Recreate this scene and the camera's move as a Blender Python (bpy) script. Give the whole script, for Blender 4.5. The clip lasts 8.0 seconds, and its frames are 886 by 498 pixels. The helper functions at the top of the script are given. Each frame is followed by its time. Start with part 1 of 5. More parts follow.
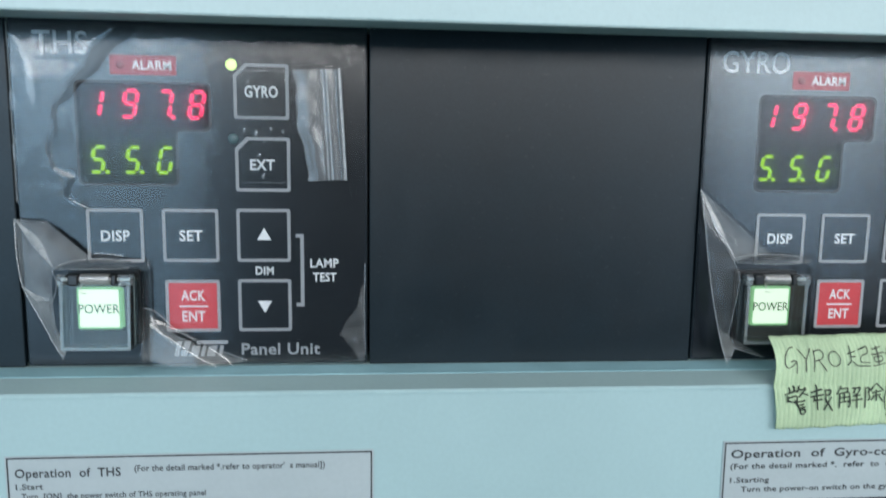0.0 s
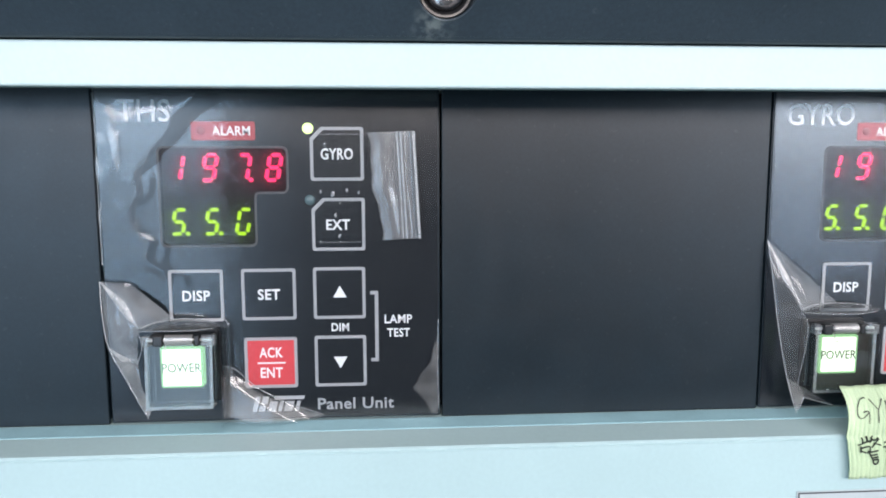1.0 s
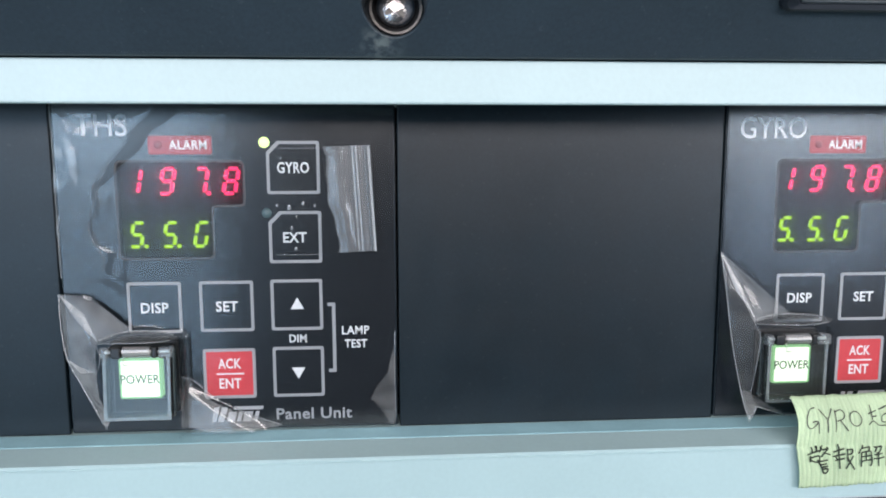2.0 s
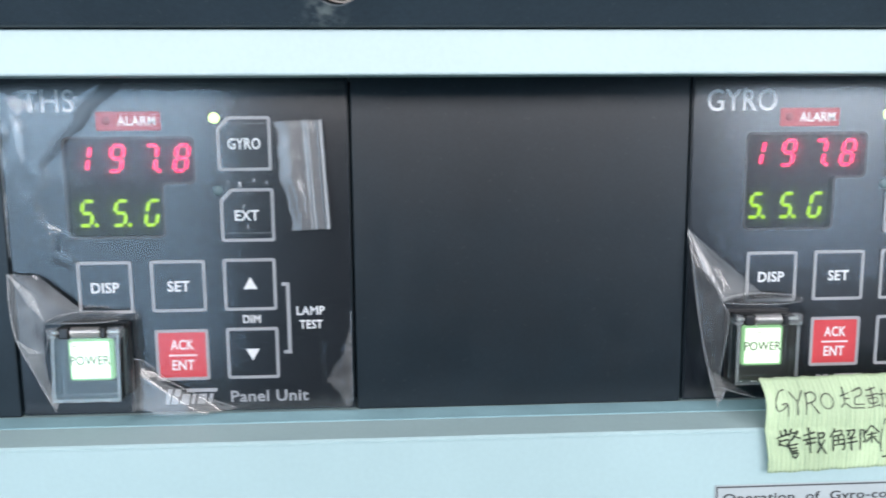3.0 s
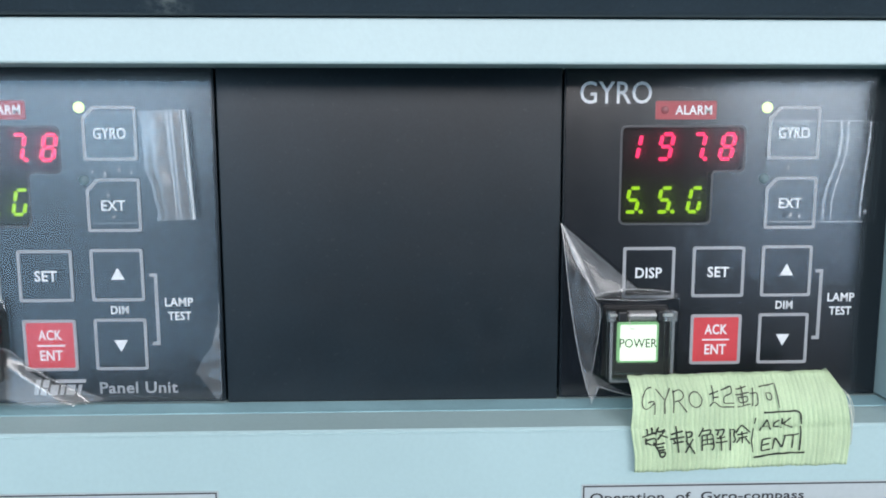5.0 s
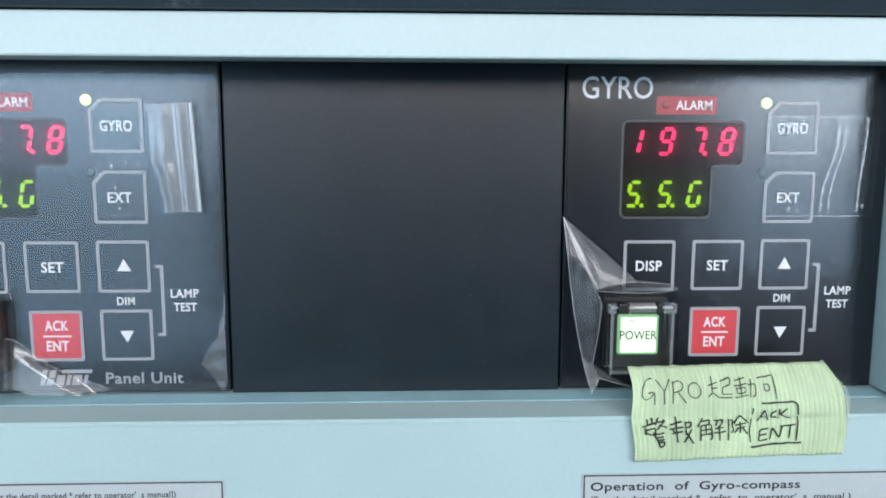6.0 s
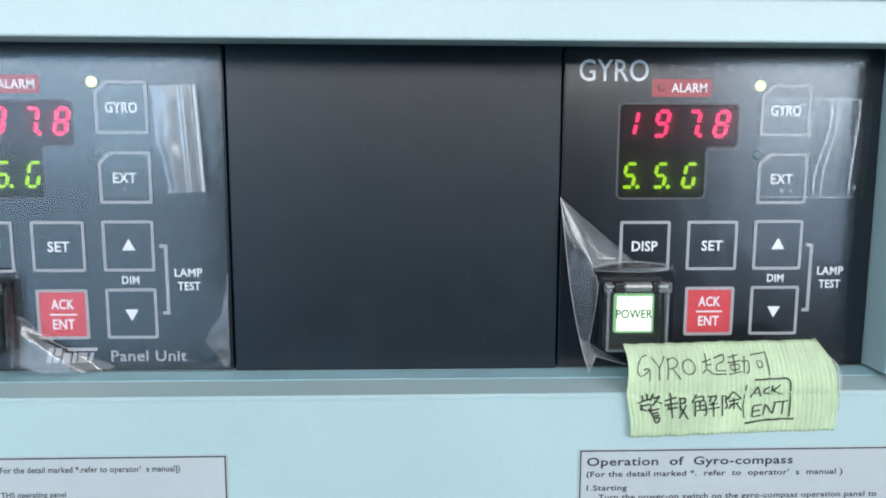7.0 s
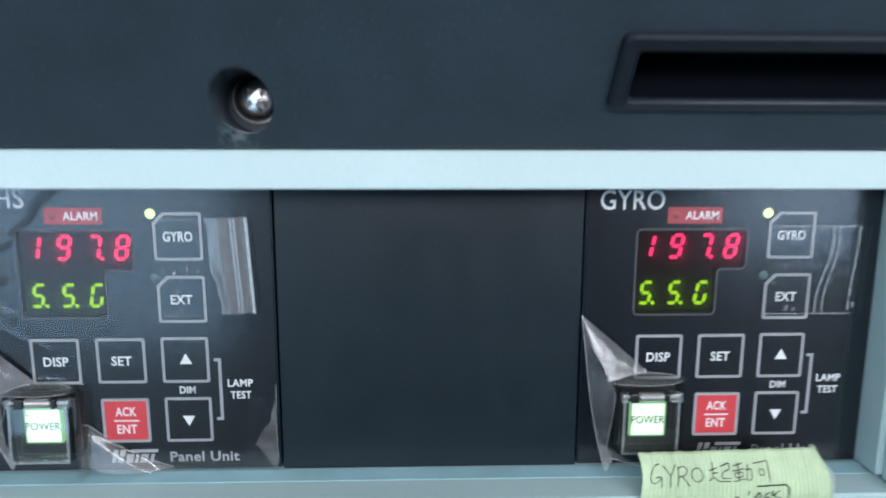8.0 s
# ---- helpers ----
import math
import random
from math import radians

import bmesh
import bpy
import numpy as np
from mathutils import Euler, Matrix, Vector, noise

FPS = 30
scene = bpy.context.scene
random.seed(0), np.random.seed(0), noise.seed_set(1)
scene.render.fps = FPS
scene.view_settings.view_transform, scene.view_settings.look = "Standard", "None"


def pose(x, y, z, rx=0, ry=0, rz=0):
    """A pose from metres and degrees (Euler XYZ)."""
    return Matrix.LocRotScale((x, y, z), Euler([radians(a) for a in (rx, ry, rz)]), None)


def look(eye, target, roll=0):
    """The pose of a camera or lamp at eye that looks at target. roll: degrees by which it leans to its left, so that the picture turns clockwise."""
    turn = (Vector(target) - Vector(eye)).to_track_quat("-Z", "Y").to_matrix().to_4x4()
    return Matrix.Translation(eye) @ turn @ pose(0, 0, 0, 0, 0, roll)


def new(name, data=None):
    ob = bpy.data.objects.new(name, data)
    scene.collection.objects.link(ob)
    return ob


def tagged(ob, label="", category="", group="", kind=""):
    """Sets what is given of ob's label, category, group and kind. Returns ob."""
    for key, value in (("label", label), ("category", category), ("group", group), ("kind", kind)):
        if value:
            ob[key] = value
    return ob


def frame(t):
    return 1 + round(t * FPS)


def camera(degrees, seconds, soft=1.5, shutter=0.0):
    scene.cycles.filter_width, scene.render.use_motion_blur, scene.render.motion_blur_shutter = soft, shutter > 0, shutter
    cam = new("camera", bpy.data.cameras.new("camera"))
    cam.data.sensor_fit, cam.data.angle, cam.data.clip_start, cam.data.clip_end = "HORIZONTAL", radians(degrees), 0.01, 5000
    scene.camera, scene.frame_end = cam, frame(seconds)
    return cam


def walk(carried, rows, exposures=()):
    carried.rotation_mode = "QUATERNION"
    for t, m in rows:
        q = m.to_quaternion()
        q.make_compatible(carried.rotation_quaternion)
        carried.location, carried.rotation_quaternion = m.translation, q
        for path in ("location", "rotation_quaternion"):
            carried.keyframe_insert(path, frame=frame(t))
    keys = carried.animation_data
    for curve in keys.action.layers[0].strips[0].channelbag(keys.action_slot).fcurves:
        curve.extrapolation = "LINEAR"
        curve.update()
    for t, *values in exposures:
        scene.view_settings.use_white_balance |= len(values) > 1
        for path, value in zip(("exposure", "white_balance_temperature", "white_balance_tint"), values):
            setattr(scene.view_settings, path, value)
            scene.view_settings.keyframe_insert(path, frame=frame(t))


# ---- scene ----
cam = camera(65.0, 8.0, soft=1.8, shutter=0.3)
PATH = [
    (0, (0.0051, -0.0059, 1.1988), (0.1666, 1.9710, 0.9423), 0.78),
    (0.2, (0.0035, -0.0066, 1.2089), (0.1462, 1.9739, 0.9701), 0.55),
    (0.5, (-0.0152, -0.0073, 1.2211), (0.1228, 1.9710, 0.9622), 0.19),
    (1, (-0.0215, -0.0069, 1.2202), (0.1076, 1.9749, 0.9841), -0.12),
    (1.5, (-0.0124, -0.0100, 1.2255), (0.1165, 1.9729, 0.9983), -0.25),
    (1.7, (-0.0067, -0.0121, 1.2276), (0.1266, 1.9697, 0.9940), -0.16),
    (2.8, (0.0046, -0.0049, 1.2234), (0.1059, 1.9751, 0.9596), -0.40),
    (3, (0.0224, -0.0050, 1.2177), (0.1143, 1.9769, 0.9658), -0.51),
    (3.2, (0.0399, -0.0047, 1.2157), (0.1328, 1.9794, 0.9820), -0.53),
    (3.5, (0.0701, -0.0036, 1.2175), (0.1318, 1.9800, 0.9691), -0.56),
    (4, (0.0866, -0.0051, 1.2192), (0.1493, 1.9785, 0.9719), -0.26),
    (4.5, (0.0862, -0.0052, 1.2154), (0.1506, 1.9783, 0.9676), -0.09),
    (4.7, (0.0854, -0.0045, 1.2129), (0.1411, 1.9807, 0.9769), -0.15),
    (6, (0.0805, -0.0082, 1.2108), (0.1506, 1.9749, 0.9616), 0.11),
    (6.5, (0.0798, -0.0139, 1.2098), (0.1533, 1.9690, 0.9598), 0.12),
    (7, (0.0807, -0.0146, 1.2031), (0.1503, 1.9683, 0.9513), 0.14),
    (7.3, (0.0694, -0.0150, 1.1967), (0.1447, 1.9701, 0.9655), 0.08),
    (7.5, (0.0591, -0.0235, 1.2042), (0.1383, 1.9606, 0.9649), 0.14),
    (7.7, (0.0584, -0.0129, 1.2186), (0.1530, 1.9731, 1.0019), 0.11),
    (7.8, (0.0599, -0.0110, 1.2396), (0.1387, 1.9713, 0.9861), 0.17),
    (8, (0.0654, -0.0295, 1.2776), (0.1335, 1.9377, 0.9236), 0.18),
]
EXPOSURES = [(0.0, -0.84, 6450, 10), (0.5, -0.46, 6750, 20), (1.0, -0.22, 6850, 20), (1.5, -0.48, 6800, 19), (1.7, -0.48, 6800, 19), (3.0, -0.34, 6700, 18),
             (3.5, -0.38, 6650, 17), (4.0, -0.64, 6600, 16), (4.5, -0.62, 6550, 16), (6.0, -0.56, 6550, 16), (7.0, -0.54, 6550, 16), (7.6, -0.48, 6500, 16),
             (8.0, -0.57, 6380, 15)]
walk(cam, [(t, look(eye, target, roll)) for t, eye, target, roll in PATH], EXPOSURES)

# ---- world and light ----
world = bpy.data.worlds.new("sky")
scene.world = world
world.use_nodes = True
wn = world.node_tree.nodes
sky = wn.new("ShaderNodeTexSky")
sky.sky_type = "NISHITA"
sky.sun_disc = False
sky.sun_elevation = radians(40)
sky.sun_rotation = radians(150)
wn["Background"].inputs["Strength"].default_value = 0.12
world.node_tree.links.new(sky.outputs[0], wn["Background"].inputs["Color"])


def window_light(name, x, y, z, width, height, watts, color):
    data = bpy.data.lights.new(name, "AREA")
    data.shape, data.size, data.size_y, data.energy = "RECTANGLE", width, height, watts
    data.color = color
    ob = new(name, data)
    ob.matrix_world = pose(x, y, z, 90, 0, 0)
    return ob


# Daylight in the bridge's window band, behind and above the operator.
window_light("daylight_in_window", 0.65, -1.62, 1.82, 3.9, 0.52, 82, (1.0, 0.985, 0.965))
# Dimmer light from the sea and haze in the lower panes and glazed doors at either side.
HAZE = (0.42, 0.72, 1.0)
window_light("haze_in_side_window", -1.20, -1.66, 0.86, 1.26, 0.62, 9.6, HAZE)
window_light("sky_in_side_window", -1.20, -1.66, 1.46, 1.26, 0.56, 17.5, HAZE)
window_light("haze_in_side_window", 1.40, -1.66, 1.05, 0.64, 0.40, 5.2, (0.42, 0.70, 1.0))
window_light("sky_in_side_window", 1.40, -1.66, 1.47, 0.64, 0.42, 10.8, (0.58, 0.80, 1.0))


# ---- materials ----
def surface(name, color, rough=0.5, metal=0.0, grain=0.0, grain_size=0.002, blotch=0.0, blotch_size=0.03,
            bump=0.0, bump_size=0.0008, specks=0.0, specular=0.5, coat=0.0, smudges=()):
    """A paint, plastic or metal with grain, soft blotches, fine relief and dust specks at real size."""
    m = bpy.data.materials.new(name)
    m.use_nodes = True
    nt = m.node_tree
    b = nt.nodes["Principled BSDF"]
    b.inputs["Roughness"].default_value = rough
    b.inputs["Metallic"].default_value = metal
    b.inputs["Specular IOR Level"].default_value = specular
    b.inputs["Coat Weight"].default_value = coat
    tc = nt.nodes.new("ShaderNodeTexCoord")

    def noise_at(size, detail=3.0):
        n = nt.nodes.new("ShaderNodeTexNoise")
        n.inputs["Scale"].default_value = 1.0 / size
        n.inputs["Detail"].default_value = detail
        nt.links.new(tc.outputs["Object"], n.inputs["Vector"])
        return n.outputs["Fac"]

    col = nt.nodes.new("ShaderNodeRGB")
    col.outputs[0].default_value = (*color, 1)
    last = col.outputs[0]
    for amount, size in ((grain, grain_size), (blotch, blotch_size)):
        if amount:
            mr = nt.nodes.new("ShaderNodeMapRange")
            mr.inputs["From Min"].default_value, mr.inputs["From Max"].default_value = 0.3, 0.7
            mr.inputs["To Min"].default_value, mr.inputs["To Max"].default_value = 1 - amount, 1 + amount
            nt.links.new(noise_at(size), mr.inputs["Value"])
            mul = nt.nodes.new("ShaderNodeVectorMath")
            mul.operation = "SCALE"
            nt.links.new(last, mul.inputs[0])
            nt.links.new(mr.outputs[0], mul.inputs["Scale"])
            last = mul.outputs[0]
    if specks:
        ramp = nt.nodes.new("ShaderNodeMapRange")
        ramp.inputs["From Min"].default_value, ramp.inputs["From Max"].default_value = 0.70, 0.76
        ramp.inputs["To Min"].default_value, ramp.inputs["To Max"].default_value = 0.0, specks
        nt.links.new(noise_at(0.0022, 1.0), ramp.inputs["Value"])
        mix = nt.nodes.new("ShaderNodeMix")
        mix.data_type = "RGBA"
        nt.links.new(ramp.outputs[0], mix.inputs["Factor"])
        nt.links.new(last, mix.inputs[6])
        mix.inputs[7].default_value = (0.35, 0.37, 0.36, 1)
        last = mix.outputs[2]
    for x, y, z, r, amount in smudges:
        near = nt.nodes.new("ShaderNodeVectorMath")
        near.operation = "DISTANCE"
        nt.links.new(tc.outputs["Object"], near.inputs[0])
        near.inputs[1].default_value = (x, y, z)
        fade = nt.nodes.new("ShaderNodeMapRange")
        fade.inputs["From Min"].default_value, fade.inputs["From Max"].default_value = 0.0, r
        fade.inputs["To Min"].default_value, fade.inputs["To Max"].default_value = 1.0, 0.0
        nt.links.new(near.outputs["Value"], fade.inputs["Value"])
        patch = nt.nodes.new("ShaderNodeMapRange")
        patch.inputs["From Min"].default_value, patch.inputs["From Max"].default_value = 0.42, 0.62
        patch.inputs["To Min"].default_value, patch.inputs["To Max"].default_value = 0.0, amount
        nt.links.new(noise_at(0.004), patch.inputs["Value"])
        both = nt.nodes.new("ShaderNodeMath")
        both.operation = "MULTIPLY"
        nt.links.new(fade.outputs[0], both.inputs[0])
        nt.links.new(patch.outputs[0], both.inputs[1])
        mix = nt.nodes.new("ShaderNodeMix")
        mix.data_type = "RGBA"
        nt.links.new(both.outputs[0], mix.inputs["Factor"])
        nt.links.new(last, mix.inputs[6])
        mix.inputs[7].default_value = (0.16, 0.19, 0.19, 1)
        last = mix.outputs[2]
    nt.links.new(last, b.inputs["Base Color"])
    if blotch:
        rr = nt.nodes.new("ShaderNodeMapRange")
        rr.inputs["To Min"].default_value, rr.inputs["To Max"].default_value = rough * 0.8, min(1.0, rough * 1.2)
        nt.links.new(noise_at(blotch_size * 0.6), rr.inputs["Value"])
        nt.links.new(rr.outputs[0], b.inputs["Roughness"])
    if bump:
        bp = nt.nodes.new("ShaderNodeBump")
        bp.inputs["Strength"].default_value = bump
        bp.inputs["Distance"].default_value = 0.0004
        nt.links.new(noise_at(bump_size, 2.0), bp.inputs["Height"])
        nt.links.new(bp.outputs[0], b.inputs["Normal"])
    return m


def clear_film(name, rough, gloss, haze, tint=(0.97, 0.98, 0.98), ripple=0.0, ripple_size=0.006):
    """Thin clear plastic: lets light straight through, mirrors by Fresnel, with a little haze."""
    m = bpy.data.materials.new(name)
    m.use_nodes = True
    nt = m.node_tree
    nt.nodes.remove(nt.nodes["Principled BSDF"])
    clear = nt.nodes.new("ShaderNodeBsdfTransparent")
    clear.inputs["Color"].default_value = (*tint, 1)
    milk = nt.nodes.new("ShaderNodeBsdfDiffuse")
    milk.inputs["Color"].default_value = (0.7, 0.73, 0.75, 1)
    mirror = nt.nodes.new("ShaderNodeBsdfGlossy")
    mirror.inputs["Roughness"].default_value = rough
    body = nt.nodes.new("ShaderNodeMixShader")
    body.inputs[0].default_value = haze
    nt.links.new(clear.outputs[0], body.inputs[1])
    nt.links.new(milk.outputs[0], body.inputs[2])
    fr = nt.nodes.new("ShaderNodeFresnel")
    fr.inputs["IOR"].default_value = 1.5
    amount = nt.nodes.new("ShaderNodeMath")
    amount.operation = "MULTIPLY"
    amount.use_clamp = True
    amount.inputs[1].default_value = gloss
    nt.links.new(fr.outputs[0], amount.inputs[0])
    whole = nt.nodes.new("ShaderNodeMixShader")
    nt.links.new(amount.outputs[0], whole.inputs[0])
    nt.links.new(body.outputs[0], whole.inputs[1])
    nt.links.new(mirror.outputs[0], whole.inputs[2])
    nt.links.new(whole.outputs[0], nt.nodes["Material Output"].inputs["Surface"])
    if ripple:
        tc = nt.nodes.new("ShaderNodeTexCoord")
        n = nt.nodes.new("ShaderNodeTexNoise")
        n.inputs["Scale"].default_value = 1.0 / ripple_size
        n.inputs["Detail"].default_value = 2.0
        nt.links.new(tc.outputs["Object"], n.inputs["Vector"])
        bp = nt.nodes.new("ShaderNodeBump")
        bp.inputs["Strength"].default_value = ripple
        bp.inputs["Distance"].default_value = 0.001
        nt.links.new(n.outputs["Fac"], bp.inputs["Height"])
        for sh in (mirror, milk, fr):
            nt.links.new(bp.outputs[0], sh.inputs["Normal"])
    return m


def whitened(name, rough, gloss, low, high, color, size):
    """Loose or creased film, milky in patches; the haze stands in for its pale sheen."""
    m = clear_film(name, rough, gloss, (low + high) / 2)
    nt = m.node_tree
    tc = nt.nodes.new("ShaderNodeTexCoord")
    n = nt.nodes.new("ShaderNodeTexNoise")
    n.inputs["Scale"].default_value = 1.0 / size
    n.inputs["Detail"].default_value = 3.0
    n.inputs["Distortion"].default_value = 0.8
    mr = nt.nodes.new("ShaderNodeMapRange")
    mr.inputs["From Min"].default_value, mr.inputs["From Max"].default_value = 0.32, 0.68
    mr.inputs["To Min"].default_value, mr.inputs["To Max"].default_value = low, high
    nt.links.new(tc.outputs["Object"], n.inputs["Vector"])
    nt.links.new(n.outputs["Fac"], mr.inputs["Value"])
    for node in nt.nodes:
        if node.type == "BSDF_DIFFUSE":
            node.inputs["Color"].default_value = (*color, 1)
        if node.type == "MIX_SHADER" and not node.inputs[0].is_linked:
            nt.links.new(mr.outputs[0], node.inputs[0])
    return m


def smoked(name, tint, glow):
    """A smoked plastic pane: darkens what lies behind it and scatters a little of its light."""
    m = clear_film(name, 0.2, 0.2, glow, tint)
    nt = m.node_tree
    scatter = nt.nodes.new("ShaderNodeBsdfTranslucent")
    scatter.inputs["Color"].default_value = (0.8, 0.8, 0.8, 1)
    for node in nt.nodes:
        if node.type == "MIX_SHADER" and not node.inputs[0].is_linked:
            nt.links.new(scatter.outputs[0], node.inputs[2])
    return m


def lit(name, color, strength):
    """A lamp lens or display segment that gives off light."""
    m = bpy.data.materials.new(name)
    m.use_nodes = True
    b = m.node_tree.nodes["Principled BSDF"]
    b.inputs["Base Color"].default_value = (*[c * 0.12 for c in color], 1)
    b.inputs["Roughness"].default_value = 0.35
    b.inputs["Emission Color"].default_value = (*color, 1)
    b.inputs["Emission Strength"].default_value = strength
    return m


SLOT_GREY = surface("dark_slot_and_washer", (0.13, 0.125, 0.12), 0.45, metal=0.7, grain=0.2)
HANDLE_BLACK = surface("black_handle_plastic", (0.009, 0.013, 0.019), 0.45, specular=0.25, grain=0.08, bump=0.1)
CUP_SHADE = surface("cup_recess_shade", (0.003, 0.0042, 0.0065), 0.6, specular=0.08, grain=0.08)
LIP_HIGHLIGHT = surface("grey_lip_highlight", (0.045, 0.052, 0.058), 0.35, grain=0.1)
RAIL_PAINT = surface("pale_grey_blue_paint", (0.465, 0.590, 0.595), 0.42, specular=0.3, grain=0.02, blotch=0.03, blotch_size=0.08,
                     bump=0.08, bump_size=0.0012)
PAINT = surface("pale_blue_green_paint", (0.372, 0.512, 0.520), 0.45, specular=0.25, grain=0.02, blotch=0.03, blotch_size=0.06,
                bump=0.10, bump_size=0.0012)
STRIP_TEAL = surface("teal_strip", (0.270, 0.455, 0.500), 0.45, specular=0.25, grain=0.03, blotch=0.10, blotch_size=0.03, bump=0.10, bump_size=0.0012,
                      specks=0.06)
UNIT_PAINT = surface("dark_slate_paint", (0.0255, 0.0405, 0.0540), 0.5, specular=0.35, grain=0.10, grain_size=0.0015, blotch=0.10,
                     bump=0.25, bump_size=0.0007, specks=0.05,
                     smudges=((-0.008, 0.258, 1.2712, 0.010, 0.9),))
PANEL_BLACK = surface("charcoal_textured_paint", (0.0066, 0.0138, 0.0190), 0.37, specular=0.35, grain=0.12, grain_size=0.0012,
                      blotch=0.12, bump=0.12, bump_size=0.0006, specks=0.02)
OVERLAY = surface("charcoal_polyester_overlay", (0.0062, 0.0092, 0.0128), 0.22, specular=0.62, grain=0.06, grain_size=0.001,
                  blotch=0.06, bump=0.06, bump_size=0.0004)
GAP_BLACK = surface("black_shadow_gap", (0.004, 0.004, 0.005), 0.8, grain=0.1)
KEY_GREY = surface("grey_printed_line", (0.36, 0.37, 0.385), 0.5, grain=0.05, grain_size=0.0008)
INK_WHITE = surface("white_printed_ink", (0.80, 0.81, 0.82), 0.5, grain=0.04, grain_size=0.0008)
TITLE_INK = surface("pale_grey_title_ink", (0.80, 0.80, 0.81), 0.5, grain=0.04, grain_size=0.0008)
RED_INK = surface("red_printed_key", (0.61, 0.052, 0.062), 0.45, grain=0.04, blotch=0.05, blotch_size=0.01)
BADGE_RED = surface("red_printed_badge", (0.38, 0.050, 0.060), 0.45, grain=0.04, blotch=0.06, blotch_size=0.01)
LOGO_INK = surface("faded_grey_logo_ink", (0.42, 0.43, 0.45), 0.5, grain=0.08, grain_size=0.001)
WINDOW_DARK = surface("smoked_display_window", (0.0050, 0.0030, 0.0040), 0.30, grain=0.05, specular=0.12)
LED_RED = lit("red_display_segment", (1.0, 0.028, 0.135), 5.0)
LED_GREEN = lit("green_display_segment", (0.39, 0.94, 0.0), 2.5)
SMOKED_PANE = smoked("smoked_display_pane", (0.82, 0.77, 0.78), 0.10)
SEGMENT_OFF = surface("unlit_display_segment", (0.0050, 0.0030, 0.0040), 0.30, grain=0.05, specular=0.2)
LAMP_ON = lit("lit_yellow_green_lamp", (0.72, 1.0, 0.40), 2.6)
LAMP_OFF = surface("unlit_teal_lamp", (0.09, 0.15, 0.16), 0.3, grain=0.05)
ALARM_OFF = surface("unlit_alarm_lamp", (0.26, 0.06, 0.07), 0.3, grain=0.05)
POWER_FACE = lit("lit_white_green_lens", (0.84, 1.0, 0.80), 2.1)
POWER_RIM = lit("green_lens_rim", (0.42, 0.92, 0.44), 0.85)
SWITCH_BLACK = surface("black_switch_plastic", (0.010, 0.011, 0.012), 0.35, grain=0.05, bump=0.1)
LEGEND_INK = surface("dark_green_legend_ink", (0.04, 0.07, 0.04), 0.5, grain=0.05)
STEEL = surface("bright_steel", (0.80, 0.78, 0.76), 0.46, metal=1.0, grain=0.08, grain_size=0.0006, bump=0.1,
                bump_size=0.0003)
CHROME = surface("worn_chrome", (0.80, 0.76, 0.76), 0.22, metal=1.0, grain=0.15, grain_size=0.0009, bump=0.25, bump_size=0.0012)
COVER = clear_film("clear_polycarbonate", 0.05, 1.0, 0.012, (0.93, 0.96, 0.95))
COVER_EDGE = clear_film("clear_polycarbonate_edge", 0.15, 1.2, 0.15, (0.85, 0.92, 0.91))
FILM = clear_film("clear_protective_film", 0.12, 0.9, 0.010, ripple=0.12, ripple_size=0.014)
FILM_FLAT = clear_film("taut_protective_film", 0.16, 0.50, 0.006, ripple=0.05, ripple_size=0.02)
TAPE_CLEAR = clear_film("clear_adhesive_tape", 0.14, 0.45, 0.004, ripple=0.15, ripple_size=0.005)
FOLD_CLEAR = clear_film("whitened_tape_fold", 0.24, 1.5, 0.14)
TAPE_CREASE = clear_film("whitened_tape_crease", 0.25, 1.5, 0.24)
EDGE_WHITE = clear_film("bright_tape_edge", 0.25, 1.6, 0.30)
CREASE = whitened("film_crease_sheen", 0.22, 1.3, 0.04, 0.17, (0.73, 0.72, 0.70), 0.022)
SLOPE_FILM = whitened("film_slope_sheen", 0.18, 1.3, 0.07, 0.22, (0.70, 0.75, 0.78), 0.014)
# White haze that draws the reflected streaks along the film's ridges.
RIDGE_HIGHLIGHT = whitened("film_ridge_highlight", 0.25, 1.5, 0.18, 0.50, (0.80, 0.80, 0.78), 0.012)
FLAP_FILM = whitened("loose_film_flap", 0.2, 0.7, 0.02, 0.09, (0.72, 0.73, 0.72), 0.02)
MILKY_FILM = whitened("milky_film_end", 0.22, 1.4, 0.10, 0.26, (0.72, 0.72, 0.69), 0.012)
HOOD_FILM = whitened("whitened_film_hood", 0.22, 1.0, 0.03, 0.13, (0.74, 0.74, 0.72), 0.016)
CLOTH_TAPE = surface("pale_green_cloth_tape", (0.47, 0.595, 0.375), 0.6, grain=0.05, grain_size=0.0007, blotch=0.13,
                     blotch_size=0.02, bump=0.25, bump_size=0.0005)
THREAD = surface("pale_cotton_thread", (0.66, 0.71, 0.60), 0.8, grain=0.08)
PEN = surface("black_felt_pen", (0.018, 0.026, 0.016), 0.6, grain=0.25, grain_size=0.001)
PEN_THIN = surface("faded_black_pen", (0.04, 0.045, 0.03), 0.6, grain=0.4, grain_size=0.0012)
PAPER = surface("grey_white_laminated_paper", (0.415, 0.468, 0.478), 0.38, grain=0.02, blotch=0.03, blotch_size=0.02,
                bump=0.05, bump_size=0.003)
TONER = surface("black_toner", (0.014, 0.015, 0.017), 0.5, grain=0.15, grain_size=0.0006)
WALL = surface("bridge_wall_paint", (0.55, 0.58, 0.57), 0.6, grain=0.02, blotch=0.04, blotch_size=0.3)
DARK_BACKDROP = surface("dark_backdrop", (0.028, 0.034, 0.042), 0.6, grain=0.05, blotch=0.05, blotch_size=0.2)
